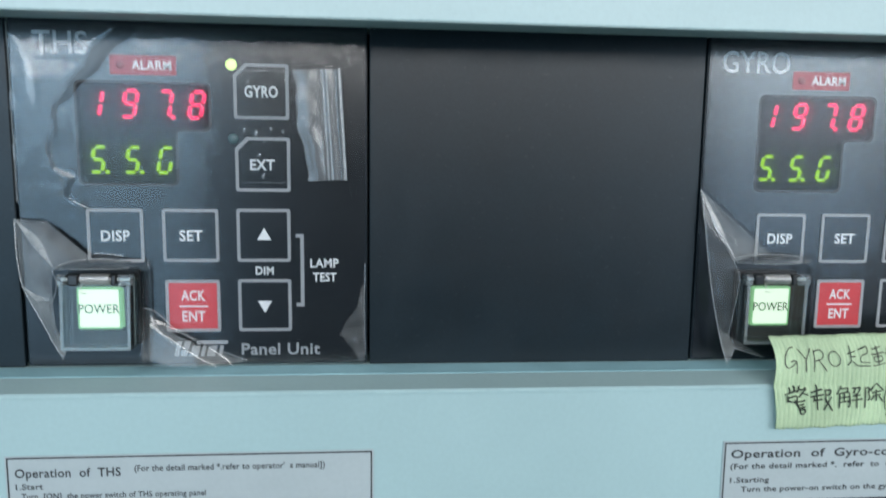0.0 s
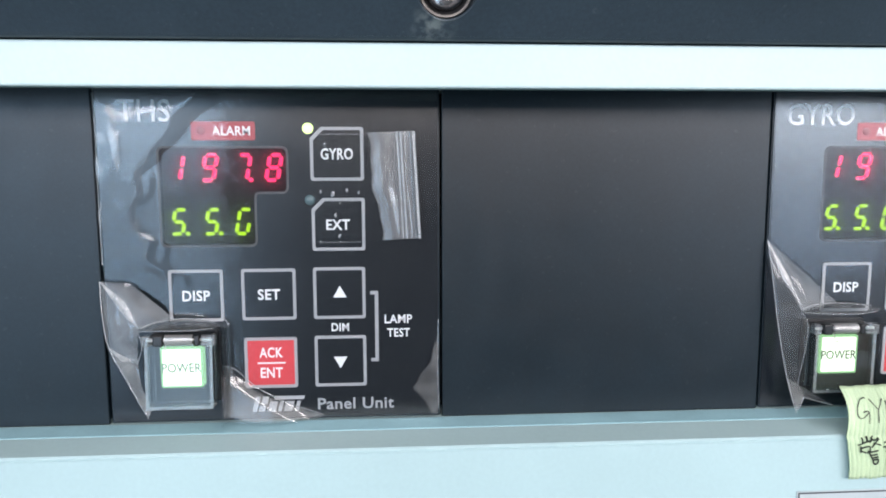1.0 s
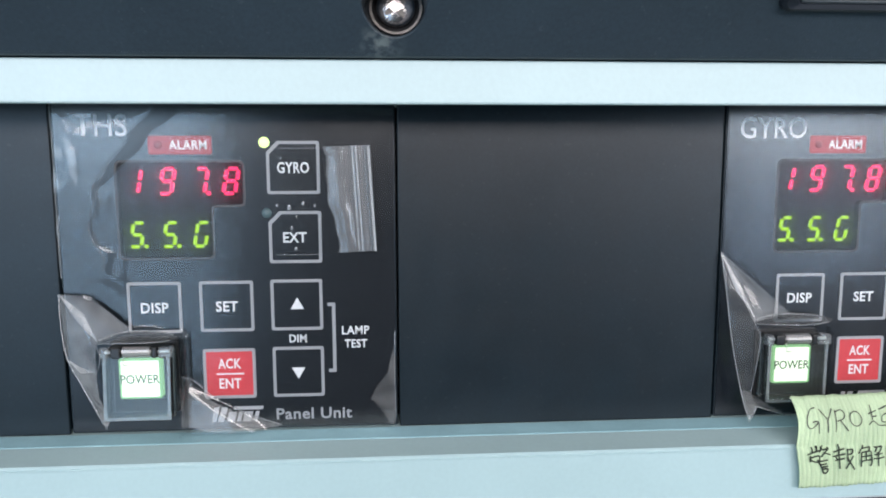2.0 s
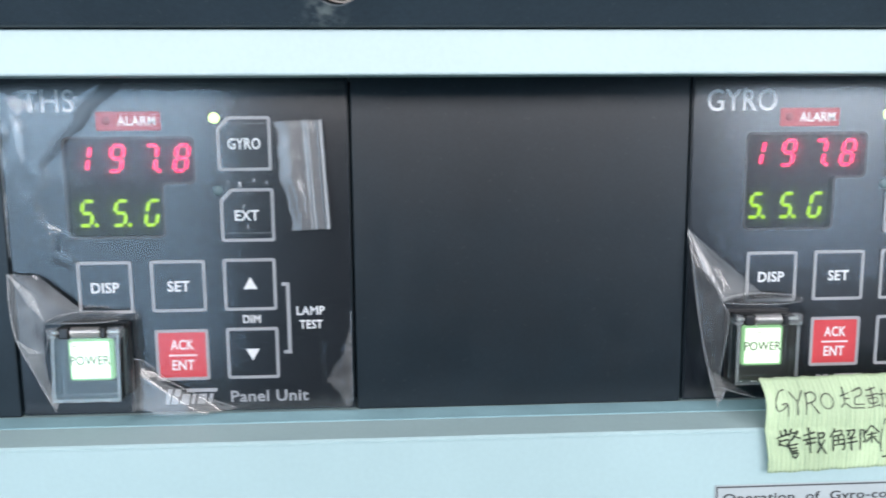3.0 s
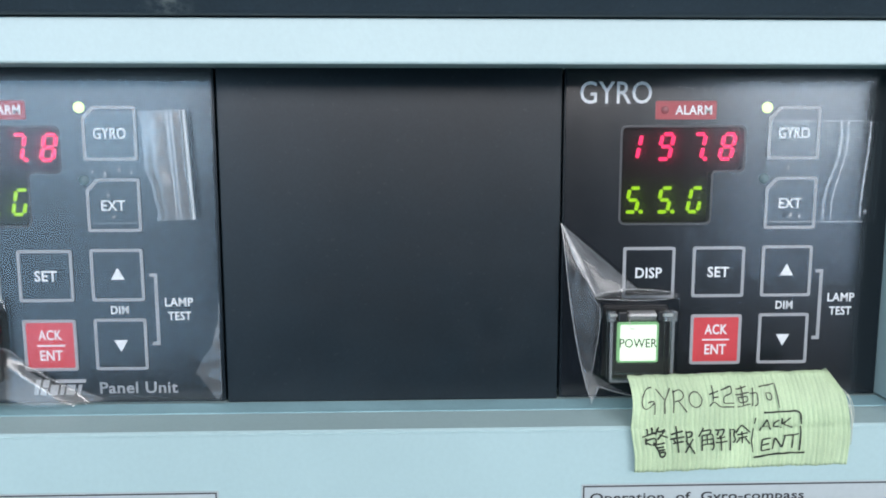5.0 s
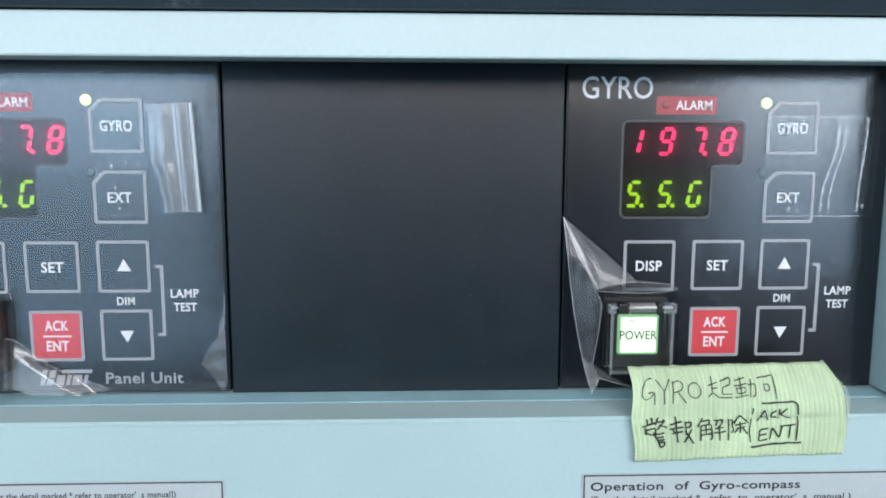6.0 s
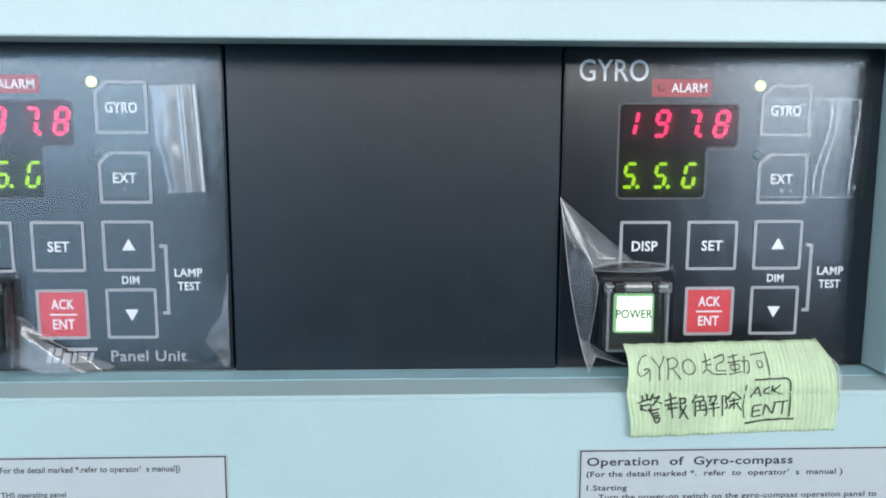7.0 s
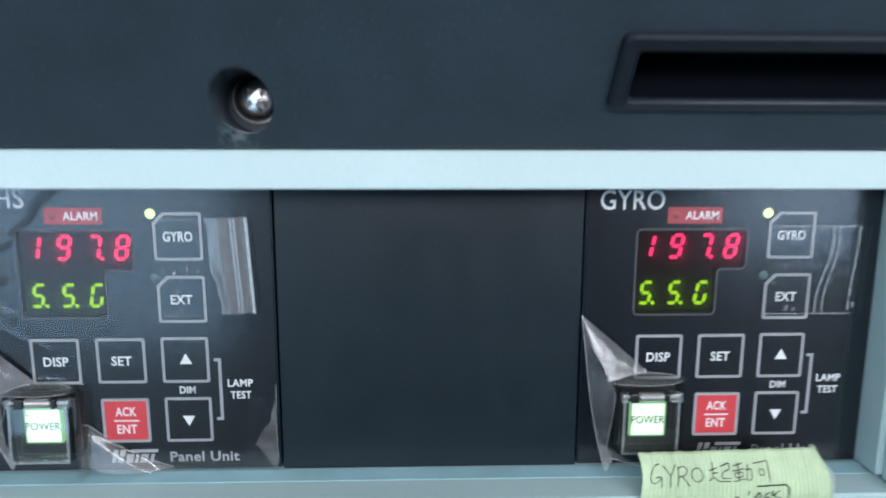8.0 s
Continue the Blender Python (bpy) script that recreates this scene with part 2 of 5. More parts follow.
CEILING = surface("pale_ceiling_paint", (0.52, 0.54, 0.55), 0.7, grain=0.02, blotch=0.03, blotch_size=0.3)
FLOOR = surface("green_deck_vinyl", (0.12, 0.18, 0.16), 0.5, grain=0.1, grain_size=0.004, blotch=0.08, blotch_size=0.2)


# ---- mesh helpers ----
MM = 0.001
PANEL_Y, PANEL_Z = 0.295, 1.109      # the panels' front face, and their lower edge


def part(name, bm, material, parent=None, label="", smooth=False):
    """Links a bmesh as one mesh object, under a thing or a part."""
    me = bpy.data.meshes.new(name)
    bm.normal_update()
    bm.to_mesh(me)
    bm.free()
    if smooth:
        for p in me.polygons:
            p.use_smooth = True
    me.materials.append(material)
    ob = new(name, me)
    if parent:
        ob.parent = parent
    if label:
        ob["label"] = label
    return ob


def thing(name, at, label, category, group="", kind=""):
    ob = new(name)
    ob.empty_display_size = 0.01
    ob.location = at
    return tagged(ob, label, category, group, kind)


def box(bm, x0, x1, y0, y1, z0, z1, bevel=0.0, segments=2):
    made = bmesh.ops.create_cube(bm, size=1.0)["verts"]
    for v in made:
        v.co = ((x0 + x1) / 2 + v.co.x * (x1 - x0), (y0 + y1) / 2 + v.co.y * (y1 - y0),
                (z0 + z1) / 2 + v.co.z * (z1 - z0))
    if bevel:
        edges = list({e for v in made for e in v.link_edges})
        bmesh.ops.bevel(bm, geom=edges, offset=bevel, segments=segments, affect="EDGES", profile=0.5)
    return bm


def boxed(*args, **kw):
    return box(bmesh.new(), *args, **kw)


def outline(x0, x1, z0, z1, r, chamfer=0.0, steps=5):
    """A rounded rectangle as a loop of (x, z), its upper left corner cut by chamfer."""
    pts = []
    for cx, cz, a0, cut in ((x1, z1, 0, 0), (x0, z1, 90, chamfer), (x0, z0, 180, 0), (x1, z0, 270, 0)):
        sx, sz = (1 if cx == x1 else -1), (1 if cz == z1 else -1)
        if cut:
            pts += [(x0 + cut, z1), (x0, z1 - cut)]
            continue
        for i in range(steps + 1):
            a = radians(a0 + 90 * i / steps)
            pts.append((cx - sx * r + r * math.cos(a), cz - sz * r + r * math.sin(a)))
    return pts


def slab(bm, loop, y0, y1):
    """A flat solid with the outline loop of (x, z), from y0 (front) to y1 (back)."""
    front = [bm.verts.new((x, y0, z)) for x, z in loop]
    back = [bm.verts.new((x, y1, z)) for x, z in loop]
    n = len(loop)
    bm.faces.new(front)
    bm.faces.new(back[::-1])
    for i in range(n):
        bm.faces.new((front[i], back[i], back[(i + 1) % n], front[(i + 1) % n]))
    bmesh.ops.recalc_face_normals(bm, faces=bm.faces)
    return bm


def ring(bm, outer, inner, y0, y1):
    """A flat frame between two loops of the same length."""
    n = len(outer)
    rows = []
    for loop, y in ((outer, y0), (inner, y0), (inner, y1), (outer, y1)):
        rows.append([bm.verts.new((x, y, z)) for x, z in loop])
    for a in range(4):
        p, q = rows[a], rows[(a + 1) % 4]
        for i in range(n):
            bm.faces.new((p[i], p[(i + 1) % n], q[(i + 1) % n], q[i]))
    bmesh.ops.recalc_face_normals(bm, faces=bm.faces)
    return bm


def pierced(bm, outer, inner, y0, y1):
    """A flat solid between the loops outer and inner, from y0 (front) to y1 (back)."""
    sides = []
    for y in (y0, y1):
        edges, loops = [], []
        for loop in (outer, inner):
            row = [bm.verts.new((x, y, z)) for x, z in loop]
            edges += [bm.edges.new((row[i - 1], row[i])) for i in range(len(row))]
            loops.append(row)
        bmesh.ops.triangle_fill(bm, edges=edges, use_beauty=True)
        sides.append(loops)
    for a, b in zip(*sides):
        for i in range(len(a)):
            bm.faces.new((a[i - 1], a[i], b[i], b[i - 1]))
    bmesh.ops.recalc_face_normals(bm, faces=bm.faces)
    return bm


def cylinder(bm, cx, cz, y0, y1, r0, r1=None, steps=28, caps=True):
    """A cylinder or cone along y."""
    r1 = r0 if r1 is None else r1
    rows = []
    for y, r in ((y0, r0), (y1, r1)):
        rows.append([bm.verts.new((cx + r * math.cos(2 * math.pi * i / steps), y,
                                   cz + r * math.sin(2 * math.pi * i / steps))) for i in range(steps)])
    for i in range(steps):
        bm.faces.new((rows[0][i], rows[0][(i + 1) % steps], rows[1][(i + 1) % steps], rows[1][i]))
    if caps:
        bm.faces.new(rows[0])
        bm.faces.new(rows[1])
    bmesh.ops.recalc_face_normals(bm, faces=bm.faces)
    return bm


def dome(bm, cx, cz, y, r, rise, steps=20, rings=5):
    """A rounded lamp head standing out of the face at y."""
    last = None
    for j in range(rings):
        a = math.pi / 2 * j / rings
        row = [bm.verts.new((cx + r * math.cos(a) * math.cos(2 * math.pi * i / steps), y - rise * math.sin(a),
                             cz + r * math.cos(a) * math.sin(2 * math.pi * i / steps))) for i in range(steps)]
        if last:
            for i in range(steps):
                bm.faces.new((last[i], last[(i + 1) % steps], row[(i + 1) % steps], row[i]))
        last = row
    top = bm.verts.new((cx, y - rise, cz))
    for i in range(steps):
        bm.faces.new((last[i], last[(i + 1) % steps], top))
    bmesh.ops.recalc_face_normals(bm, faces=bm.faces)
    return bm


def tube(bm, points, r, steps=6):
    """A thin round wire through the points."""
    rows = []
    for k, p in enumerate(points):
        p = Vector(p)
        d = (Vector(points[min(k + 1, len(points) - 1)]) - Vector(points[max(k - 1, 0)])).normalized()
        side = d.cross(Vector((0.13, 0.31, 0.94))).normalized()
        up = side.cross(d)
        rows.append([bm.verts.new(p + r * (math.cos(2 * math.pi * i / steps) * side
                                           + math.sin(2 * math.pi * i / steps) * up)) for i in range(steps)])
    for p, q in zip(rows, rows[1:]):
        for i in range(steps):
            bm.faces.new((p[i], p[(i + 1) % steps], q[(i + 1) % steps], q[i]))
    bm.faces.new(rows[0])
    bm.faces.new(rows[-1])
    bmesh.ops.recalc_face_normals(bm, faces=bm.faces)
    return bm


def lettering(text, x0, x1, z0, z1, y, material, parent, weight=0.0, depth=0.00012, name="lettering", lean=0.0):
    """Printed writing that fills the rectangle x0..x1, z0..z1 (capital height) on a face at y."""
    data = bpy.data.curves.new(name, "FONT")
    data.body, data.size, data.offset, data.resolution_u = text, 1.0, weight, 3
    data.space_character = 1.0 + 3.2 * weight
    data.extrude = 0.02
    tmp = bpy.data.objects.new(name, data)
    scene.collection.objects.link(tmp)
    deps = bpy.context.evaluated_depsgraph_get()
    me = bpy.data.meshes.new_from_object(tmp.evaluated_get(deps))
    ref_data = bpy.data.curves.new(name, "FONT")
    ref_data.body, ref_data.size, ref_data.offset = "H", 1.0, weight
    ref = bpy.data.objects.new(name, ref_data)
    scene.collection.objects.link(ref)
    deps = bpy.context.evaluated_depsgraph_get()
    high = bpy.data.meshes.new_from_object(ref.evaluated_get(deps))
    base = min(v.co.y for v in high.vertices)
    cap = max(v.co.y for v in high.vertices) - base
    left, right = min(v.co.x for v in me.vertices), max(v.co.x for v in me.vertices)
    for v in me.vertices:
        u, w = (v.co.x - left) / (right - left), (v.co.y - base) / cap
        front = 1 if v.co.z > 0 else 0
        z = z0 + w * (z1 - z0)
        v.co = (x0 + u * (x1 - x0) + lean * (z - z0), y - front * depth, z)
    for o, d in ((tmp, data), (ref, ref_data)):
        bpy.data.objects.remove(o)
        bpy.data.curves.remove(d)
    bpy.data.meshes.remove(high)
    me.name = name
    me.materials.clear()
    me.materials.append(material)
    ob = new(name, me)
    ob.parent = parent
    return ob


# ---- the room ----
def plate(name, x0, x1, y0, y1, z0, z1, material, label, category):
    ob = part(name, boxed(x0, x1, y0, y1, z0, z1), material)
    return tagged(ob, label, category, kind="structure")


RX, RS, RN, RC = 2.6, -1.7, 1.0, 2.34
plate("floor", -RX, RX, RS, RN, -0.1, 0.0, FLOOR, "green vinyl deck covering of the bridge", "floor")
plate("ceiling", -RX, RX, RS, RN, RC, RC + 0.1, CEILING, "pale painted bridge ceiling", "ceiling")
plate("wall_east", RX, RX + 0.1, RS, RN, 0, RC, WALL, "plain pale painted bridge wall", "wall")
plate("wall_west", -RX - 0.1, -RX, RS, RN, 0, RC, WALL, "plain pale painted bridge wall", "wall")
plate("wall_north", -RX, RX, RN, RN + 0.1, 0, RC, WALL, "plain pale painted bridge wall", "wall")
south = thing("wall_south", (0, 0, 0), "pale painted bridge wall with a window band", "wall", kind="structure")
part("wall_panel", boxed(-RX, -0.57, RS - 0.1, RS, 0, 0.54), WALL, south)
part("wall_panel", boxed(1.08, RX, RS - 0.1, RS, 0, 0.54), WALL, south)
# Unseen dark backdrop, added so that the instruments reflect a dark middle.
part("backdrop_panel", boxed(-0.57, 1.08, RS - 0.1, RS, 0, 1.55), DARK_BACKDROP, south, "unseen dark backdrop added for the dark middle of the reflections")
for a, b in ((-RX, -0.57), (1.08, RX)):
    part("window_rail", boxed(a, b, RS - 0.08, RS - 0.02, 1.10, 1.13), WALL, south)
part("wall_header", boxed(-RX, RX, RS - 0.1, RS, 2.10, RC), WALL, south)

# ---- the console ----
FRONT_Y = 0.2655
console = thing("control_console", (0, 0.4, 0), "pale blue-green painted steel bridge control console", "console")
console.location = (0, 0, 0)
CX0, CX1 = -0.62, 0.62


def extrusion(profile, x0, x1):
    """A long solid with the same (y, z) profile from x0 to x1."""
    bm = bmesh.new()
    ends = [[bm.verts.new((x, y, z)) for y, z in profile] for x in (x0, x1)]
    n = len(profile)
    for i in range(n):
        bm.faces.new((ends[0][i], ends[0][(i + 1) % n], ends[1][(i + 1) % n], ends[1][i]))
    bm.faces.new(ends[0])
    bm.faces.new(ends[1])
    bmesh.ops.recalc_face_normals(bm, faces=bm.faces)
    return bm


part("upper_rail", extrusion([(FRONT_Y, 1.2510), (FRONT_Y + 0.0003, 1.2504), (FRONT_Y + 0.0010, 1.2501), (FRONT_Y + 0.0040, 1.2503), (PANEL_Y - 0.0005, 1.2526),
                              (0.62, 1.2526), (0.62, 1.2671), (FRONT_Y + 0.0012, 1.2671), (FRONT_Y + 0.0003, 1.2668), (FRONT_Y, 1.2660)], CX0, CX1), RAIL_PAINT, console, "narrow painted rail")
JAMB = 0.2884
bm = bmesh.new()
prof = [(0.2682, 1.1042), (0.2690, 1.1052), (0.2830, 1.1070), (PANEL_Y - 0.0015, 1.1083), (PANEL_Y + 0.03, 1.1084), (PANEL_Y + 0.03, 1.09),
        (0.2700, 1.09)]
ends = [[bm.verts.new((x, y, z)) for y, z in prof] for x in (CX0, JAMB + 0.03)]
for i in range(len(prof)):
    j = (i + 1) % len(prof)
    bm.faces.new((ends[0][i], ends[0][j], ends[1][j], ends[1][i]))
bm.faces.new(ends[0])
bm.faces.new(ends[1])
bmesh.ops.recalc_face_normals(bm, faces=bm.faces)
part("recess_sill", bm, PAINT, console, "painted ledge under the instrument recess")
# The back of the ledge, in a darker teal than PAINT.
bm = bmesh.new()
prof = [(0.2838, 1.1066), (0.2838, 1.10725), (0.2842, 1.10745), (PANEL_Y - 0.0016, 1.1086), (PANEL_Y - 0.0016, 1.1066)]
ends = [[bm.verts.new((x, y, z)) for y, z in prof] for x in (CX0, JAMB - 0.0003)]
for i in range(len(prof)):
    j = (i + 1) % len(prof)
    bm.faces.new((ends[0][i], ends[0][j], ends[1][j], ends[1][i]))
bm.faces.new(ends[0])
bm.faces.new(ends[1])
bmesh.ops.recalc_face_normals(bm, faces=bm.faces)
part("sill_strip", bm, STRIP_TEAL, console, "darker teal strip at the back of the ledge")
# The lower face drops straight towards the floor.
LEAN_BACK = 0.0


def face_y(drop):
    return 0.268 + drop * LEAN_BACK


bm = bmesh.new()
for x0, x1 in ((CX0, CX1),):
    prof = [(0.2680, 1.1036), (0.2681, 1.1028), (face_y(0.40), 0.706), (0.62, 0.706), (0.62, 1.1026), (0.2692, 1.1041)]
    ends = [[bm.verts.new((x, y, z)) for y, z in prof] for x in (x0, x1)]
    for i in range(len(prof)):
        j = (i + 1) % len(prof)
        bm.faces.new((ends[0][i], ends[0][j], ends[1][j], ends[1][i]))
    bm.faces.new(ends[0])
    bm.faces.new(ends[1])
bmesh.ops.recalc_face_normals(bm, faces=bm.faces)
part("lower_face", bm, PAINT, console, "smooth painted front below the ledge")
part("plinth", boxed(CX0, CX1, 0.34, 0.62, 0.0, 0.706), PAINT, console)
part("recess_back", boxed(CX0, JAMB + 0.03, PANEL_Y + 0.012, PANEL_Y + 0.03, 1.1095, 1.2522), GAP_BLACK, console)
part("side_jamb", boxed(JAMB, JAMB + 0.006, 0.279, PANEL_Y + 0.012, 1.1090, 1.2520, bevel=0.0005), PAINT, console)
part("side_stile", boxed(JAMB + 0.0030, CX1, FRONT_Y + 0.0005, 0.2788, 1.1072, 1.2488, bevel=0.0008), PAINT, console)
part("side_filler", boxed(JAMB + 0.0065, CX1, 0.2792, 0.40, 1.1092, 1.2488), PAINT, console)


# ---- the dark unit above ----
# Its front leans out over the rail: y falls as z rises.
UNIT_Y, UNIT_Z, OVER = 0.2618, 1.2677, 0.85
TILT = math.atan(OVER)
HX, HZ, HR = -0.0029, 1.2859, 0.0118


def unit_y(z):
    return UNIT_Y - OVER * (z - UNIT_Z)


def on_unit(x, t, d=0.0):
    """A place on the leaning front: t metres up along it, d metres proud of it."""
    return Vector((x, UNIT_Y - t * math.sin(TILT) - d * math.cos(TILT), UNIT_Z + t * math.cos(TILT) - d * math.sin(TILT)))


unit = thing("instrument_unit", (0, 0, 0), "dark slate painted instrument unit leaning out above the rail", "instrument unit")
bm = bmesh.new()
steps = 48
hole, square = [], []
S = 0.0152
for i in range(steps):
    a = 2 * math.pi * i / steps
    hole.append((HX + HR * math.cos(a), HZ + HR * math.sin(a)))
    k = S / max(abs(math.cos(a)), abs(math.sin(a)))
    square.append((HX + k * math.cos(a), HZ + k * math.sin(a)))
DEEP = 0.2730
rims = [[bm.verts.new((x, unit_y(z), z)) for x, z in square],
        [bm.verts.new((HX + (x - HX) * 1.06, unit_y(HZ + (z - HZ) * 1.06), HZ + (z - HZ) * 1.06)) for x, z in hole],
        [bm.verts.new((x, unit_y(z) + 0.0008, z)) for x, z in hole],
        [bm.verts.new((x, DEEP, z)) for x, z in hole]]
for p, q in zip(rims, rims[1:]):
    for i in range(steps):
        bm.faces.new((p[i], p[(i + 1) % steps], q[(i + 1) % steps], q[i]))
bm.faces.new(rims[-1])
# The unseen upper front is extended to keep overhead light off the ledge.
TOP = 1.44
LOW = UNIT_Z + 0.0008
CUT = (0.1435, 0.3000, 1.2858, 1.3044)      # the opening behind the cup handle
for x0, x1, z0, z1 in ((CX0, HX - S, LOW, TOP), (HX + S, CUT[0], LOW, TOP), (CUT[1], CX1, LOW, TOP), (CUT[0], CUT[1], LOW, CUT[2]), (CUT[0], CUT[1], CUT[3], TOP), (HX - S, HX + S, HZ + S, TOP), (HX - S, HX + S, LOW, HZ - S)):
    bm.faces.new([bm.verts.new((x, unit_y(z), z)) for x, z in ((x0, z0), (x1, z0), (x1, z1), (x0, z1))])
bmesh.ops.remove_doubles(bm, verts=bm.verts, dist=1e-6)
bmesh.ops.recalc_face_normals(bm, faces=bm.faces)
part("faceplate", bm, UNIT_PAINT, unit, "dark faceplate with a counterbored screw hole")


def bar(bm, profile, x0, x1):
    """A long solid with the same (y, z) profile from x0 to x1."""
    ends = [[bm.verts.new((x, y, z)) for y, z in profile] for x in (x0, x1)]
    n = len(profile)
    for i in range(n):
        bm.faces.new((ends[0][i], ends[0][(i + 1) % n], ends[1][(i + 1) % n], ends[1][i]))
    bm.faces.new(ends[0])
    bm.faces.new(ends[1])
    bmesh.ops.recalc_face_normals(bm, faces=bm.faces)
    return bm


part("lower_edge", bar(bmesh.new(), [(unit_y(LOW) + 0.0001, LOW), (UNIT_Y + 0.0003, UNIT_Z + 0.0001), (UNIT_Y + 0.0010, UNIT_Z - 0.0002), (UNIT_Y + 0.0040, UNIT_Z - 0.0002),
                                    (UNIT_Y + 0.0040, LOW + 0.0012)], CX0, CX1), UNIT_PAINT, unit)
part("housing", bar(bmesh.new(), [(0.276, UNIT_Z), (0.62, UNIT_Z), (0.62, 1.62), (unit_y(TOP) + 0.001, 1.62), (unit_y(TOP) + 0.001, TOP + 0.001), (0.276, 1.32)], CX0, CX1),
     UNIT_PAINT, unit)

# The screw at the bottom of its hole, with a sprung washer.
SX, SZ, SY = -0.0023, 1.2877, DEEP - 0.0002


def circle(r, n=40):
    return [(SX + r * math.cos(2 * math.pi * i / n), SZ + r * math.sin(2 * math.pi * i / n)) for i in range(n)]


bm = bmesh.new()
cylinder(bm, SX, SZ, SY - 0.0028, SY, 0.0076, steps=32)
dome(bm, SX, SZ, SY - 0.0028, 0.0076, 0.0020, steps=32, rings=6)
screw = part("screw", bm, CHROME, unit, "bright pan-head screw with a cross slot", smooth=True)
# The slot is laid on as a dark cross; its shade is in the colour.
bm = bmesh.new()
for turn in (38, 128):
    c, sn = math.cos(radians(turn)), math.sin(radians(turn))
    slab(bm, [(SX + u * c - w * sn, SZ + u * sn + w * c) for u, w in ((-0.0052, -0.0006), (-0.0022, -0.0013), (0.0022, -0.0013), (0.0052, -0.0006),
              (0.0052, 0.0006), (0.0022, 0.0013), (-0.0022, 0.0013), (-0.0052, 0.0006))], SY - 0.0047, SY - 0.0030)
part("cross_slot", bm, SLOT_GREY, screw)
part("washer", ring(bmesh.new(), circle(0.0103), circle(0.0094), SY - 0.0024, SY), SLOT_GREY, screw, "dull ring washer")
# A black ring stands in for the shaded gap around the screw head.
part("dark_gap_ring", ring(bmesh.new(), circle(0.0093), circle(0.0077), SY - 0.0012, SY), GAP_BLACK, screw)

# The pull handle: a black cup let into the leaning front, with a rounded lower lip.
T0, T1, GX0, GX1 = 0.0210, 0.0564, 0.1385, 0.3050


def cup_loop(inset_x, low, high, d, r, n=5):
    """A rounded rectangle on the front, d metres proud of it."""
    return [on_unit(x, t, d) for x, t in outline(GX0 + inset_x, GX1 - inset_x, T0 + low, T1 - high, r, 0.0, n)]


bm = bmesh.new()
loops = [cup_loop(0.0, 0.0, 0.0, 0.0001, 0.004), cup_loop(0.0006, 0.0006, 0.0006, 0.0022, 0.0038), cup_loop(0.0018, 0.0018, 0.0018, 0.0030, 0.003),
         cup_loop(0.0060, 0.0034, 0.0070, 0.0022, 0.002), cup_loop(0.0085, 0.0046, 0.0100, -0.0010, 0.002)]
rows = [[bm.verts.new(p) for p in loop] for loop in loops]
n = len(rows[0])
for p, q in zip(rows, rows[1:]):
    for i in range(n):
        bm.faces.new((p[i], p[(i + 1) % n], q[(i + 1) % n], q[i]))
bmesh.ops.recalc_face_normals(bm, faces=bm.faces)
handle = part("pull_handle", bm, HANDLE_BLACK, unit, "black plastic cup handle let into the front", smooth=False)
# Recess walls are blacker than the handle: the shade inside is in their colour.
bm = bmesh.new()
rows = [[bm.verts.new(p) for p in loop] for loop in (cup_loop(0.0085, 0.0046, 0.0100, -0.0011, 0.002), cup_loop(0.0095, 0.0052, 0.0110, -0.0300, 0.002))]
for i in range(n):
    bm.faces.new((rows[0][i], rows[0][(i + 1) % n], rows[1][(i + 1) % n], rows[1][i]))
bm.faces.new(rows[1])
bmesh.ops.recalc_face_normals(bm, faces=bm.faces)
part("cup_interior", bm, CUP_SHADE, handle, "black grip recess, its shade put into the colour")
# The highlight on the lower lip, put in as a grey bead.
bm = tube(bmesh.new(), [on_unit(GX0 + 0.0080, T0 + 0.0042, 0.0014), on_unit(GX1 - 0.0080, T0 + 0.0042, 0.0014)], 0.0008, 10)
part("grip_lip", bm, LIP_HIGHLIGHT, handle, "lip coloured grey for its highlight", smooth=True)


# ---- instrument panels ----
def key_button(parent, x0, x1, z0, z1, legend, box_of_legend, chamfer=0.0, red=False):
    """A flat membrane key: raised pad, printed outline and legend."""
    key = part("key_button", slab(bmesh.new(), outline(x0 + MM, x1 - MM, z0 + MM, z1 - MM, 0.6 * MM, chamfer * 0.9),
                                  -0.75 * MM, -0.4 * MM),
               RED_INK if red else OVERLAY, parent, "red membrane key with a grey outline" if red else "dark membrane key with a grey outline")
    part("key_outline", ring(bmesh.new(), outline(x0, x1, z0, z1, 1.1 * MM, chamfer),
                             outline(x0 + 1.3 * MM, x1 - 1.3 * MM, z0 + 1.3 * MM, z1 - 1.3 * MM, 0.5 * MM, chamfer * 0.92),
                             -0.95 * MM, -0.4 * MM), KEY_GREY, key)
    if legend == "up" or legend == "down":
        cx, base, tip = (q * MM for q in box_of_legend)
        loop = [(cx - 2.95 * MM, base), (cx + 2.95 * MM, base), (cx, tip)]
        part("arrow_mark", slab(bmesh.new(), loop, -0.92 * MM, -0.7 * MM), INK_WHITE, key)
    else:
        for text, (a, b, c, d) in zip(legend, box_of_legend):
            lettering(text, a * MM, b * MM, c * MM, d * MM, -0.78 * MM, INK_WHITE, key, weight=0.020)
    return key


SEGMENTS = {"a": ((0.12, 1.0), (0.88, 1.0)), "b": ((1.0, 0.94), (1.0, 0.56)), "c": ((1.0, 0.44), (1.0, 0.06)),
            "d": ((0.12, 0.0), (0.88, 0.0)), "e": ((0.0, 0.06), (0.0, 0.44)), "f": ((0.0, 0.56), (0.0, 0.94)),
            "g": ((0.12, 0.5), (0.88, 0.5))}
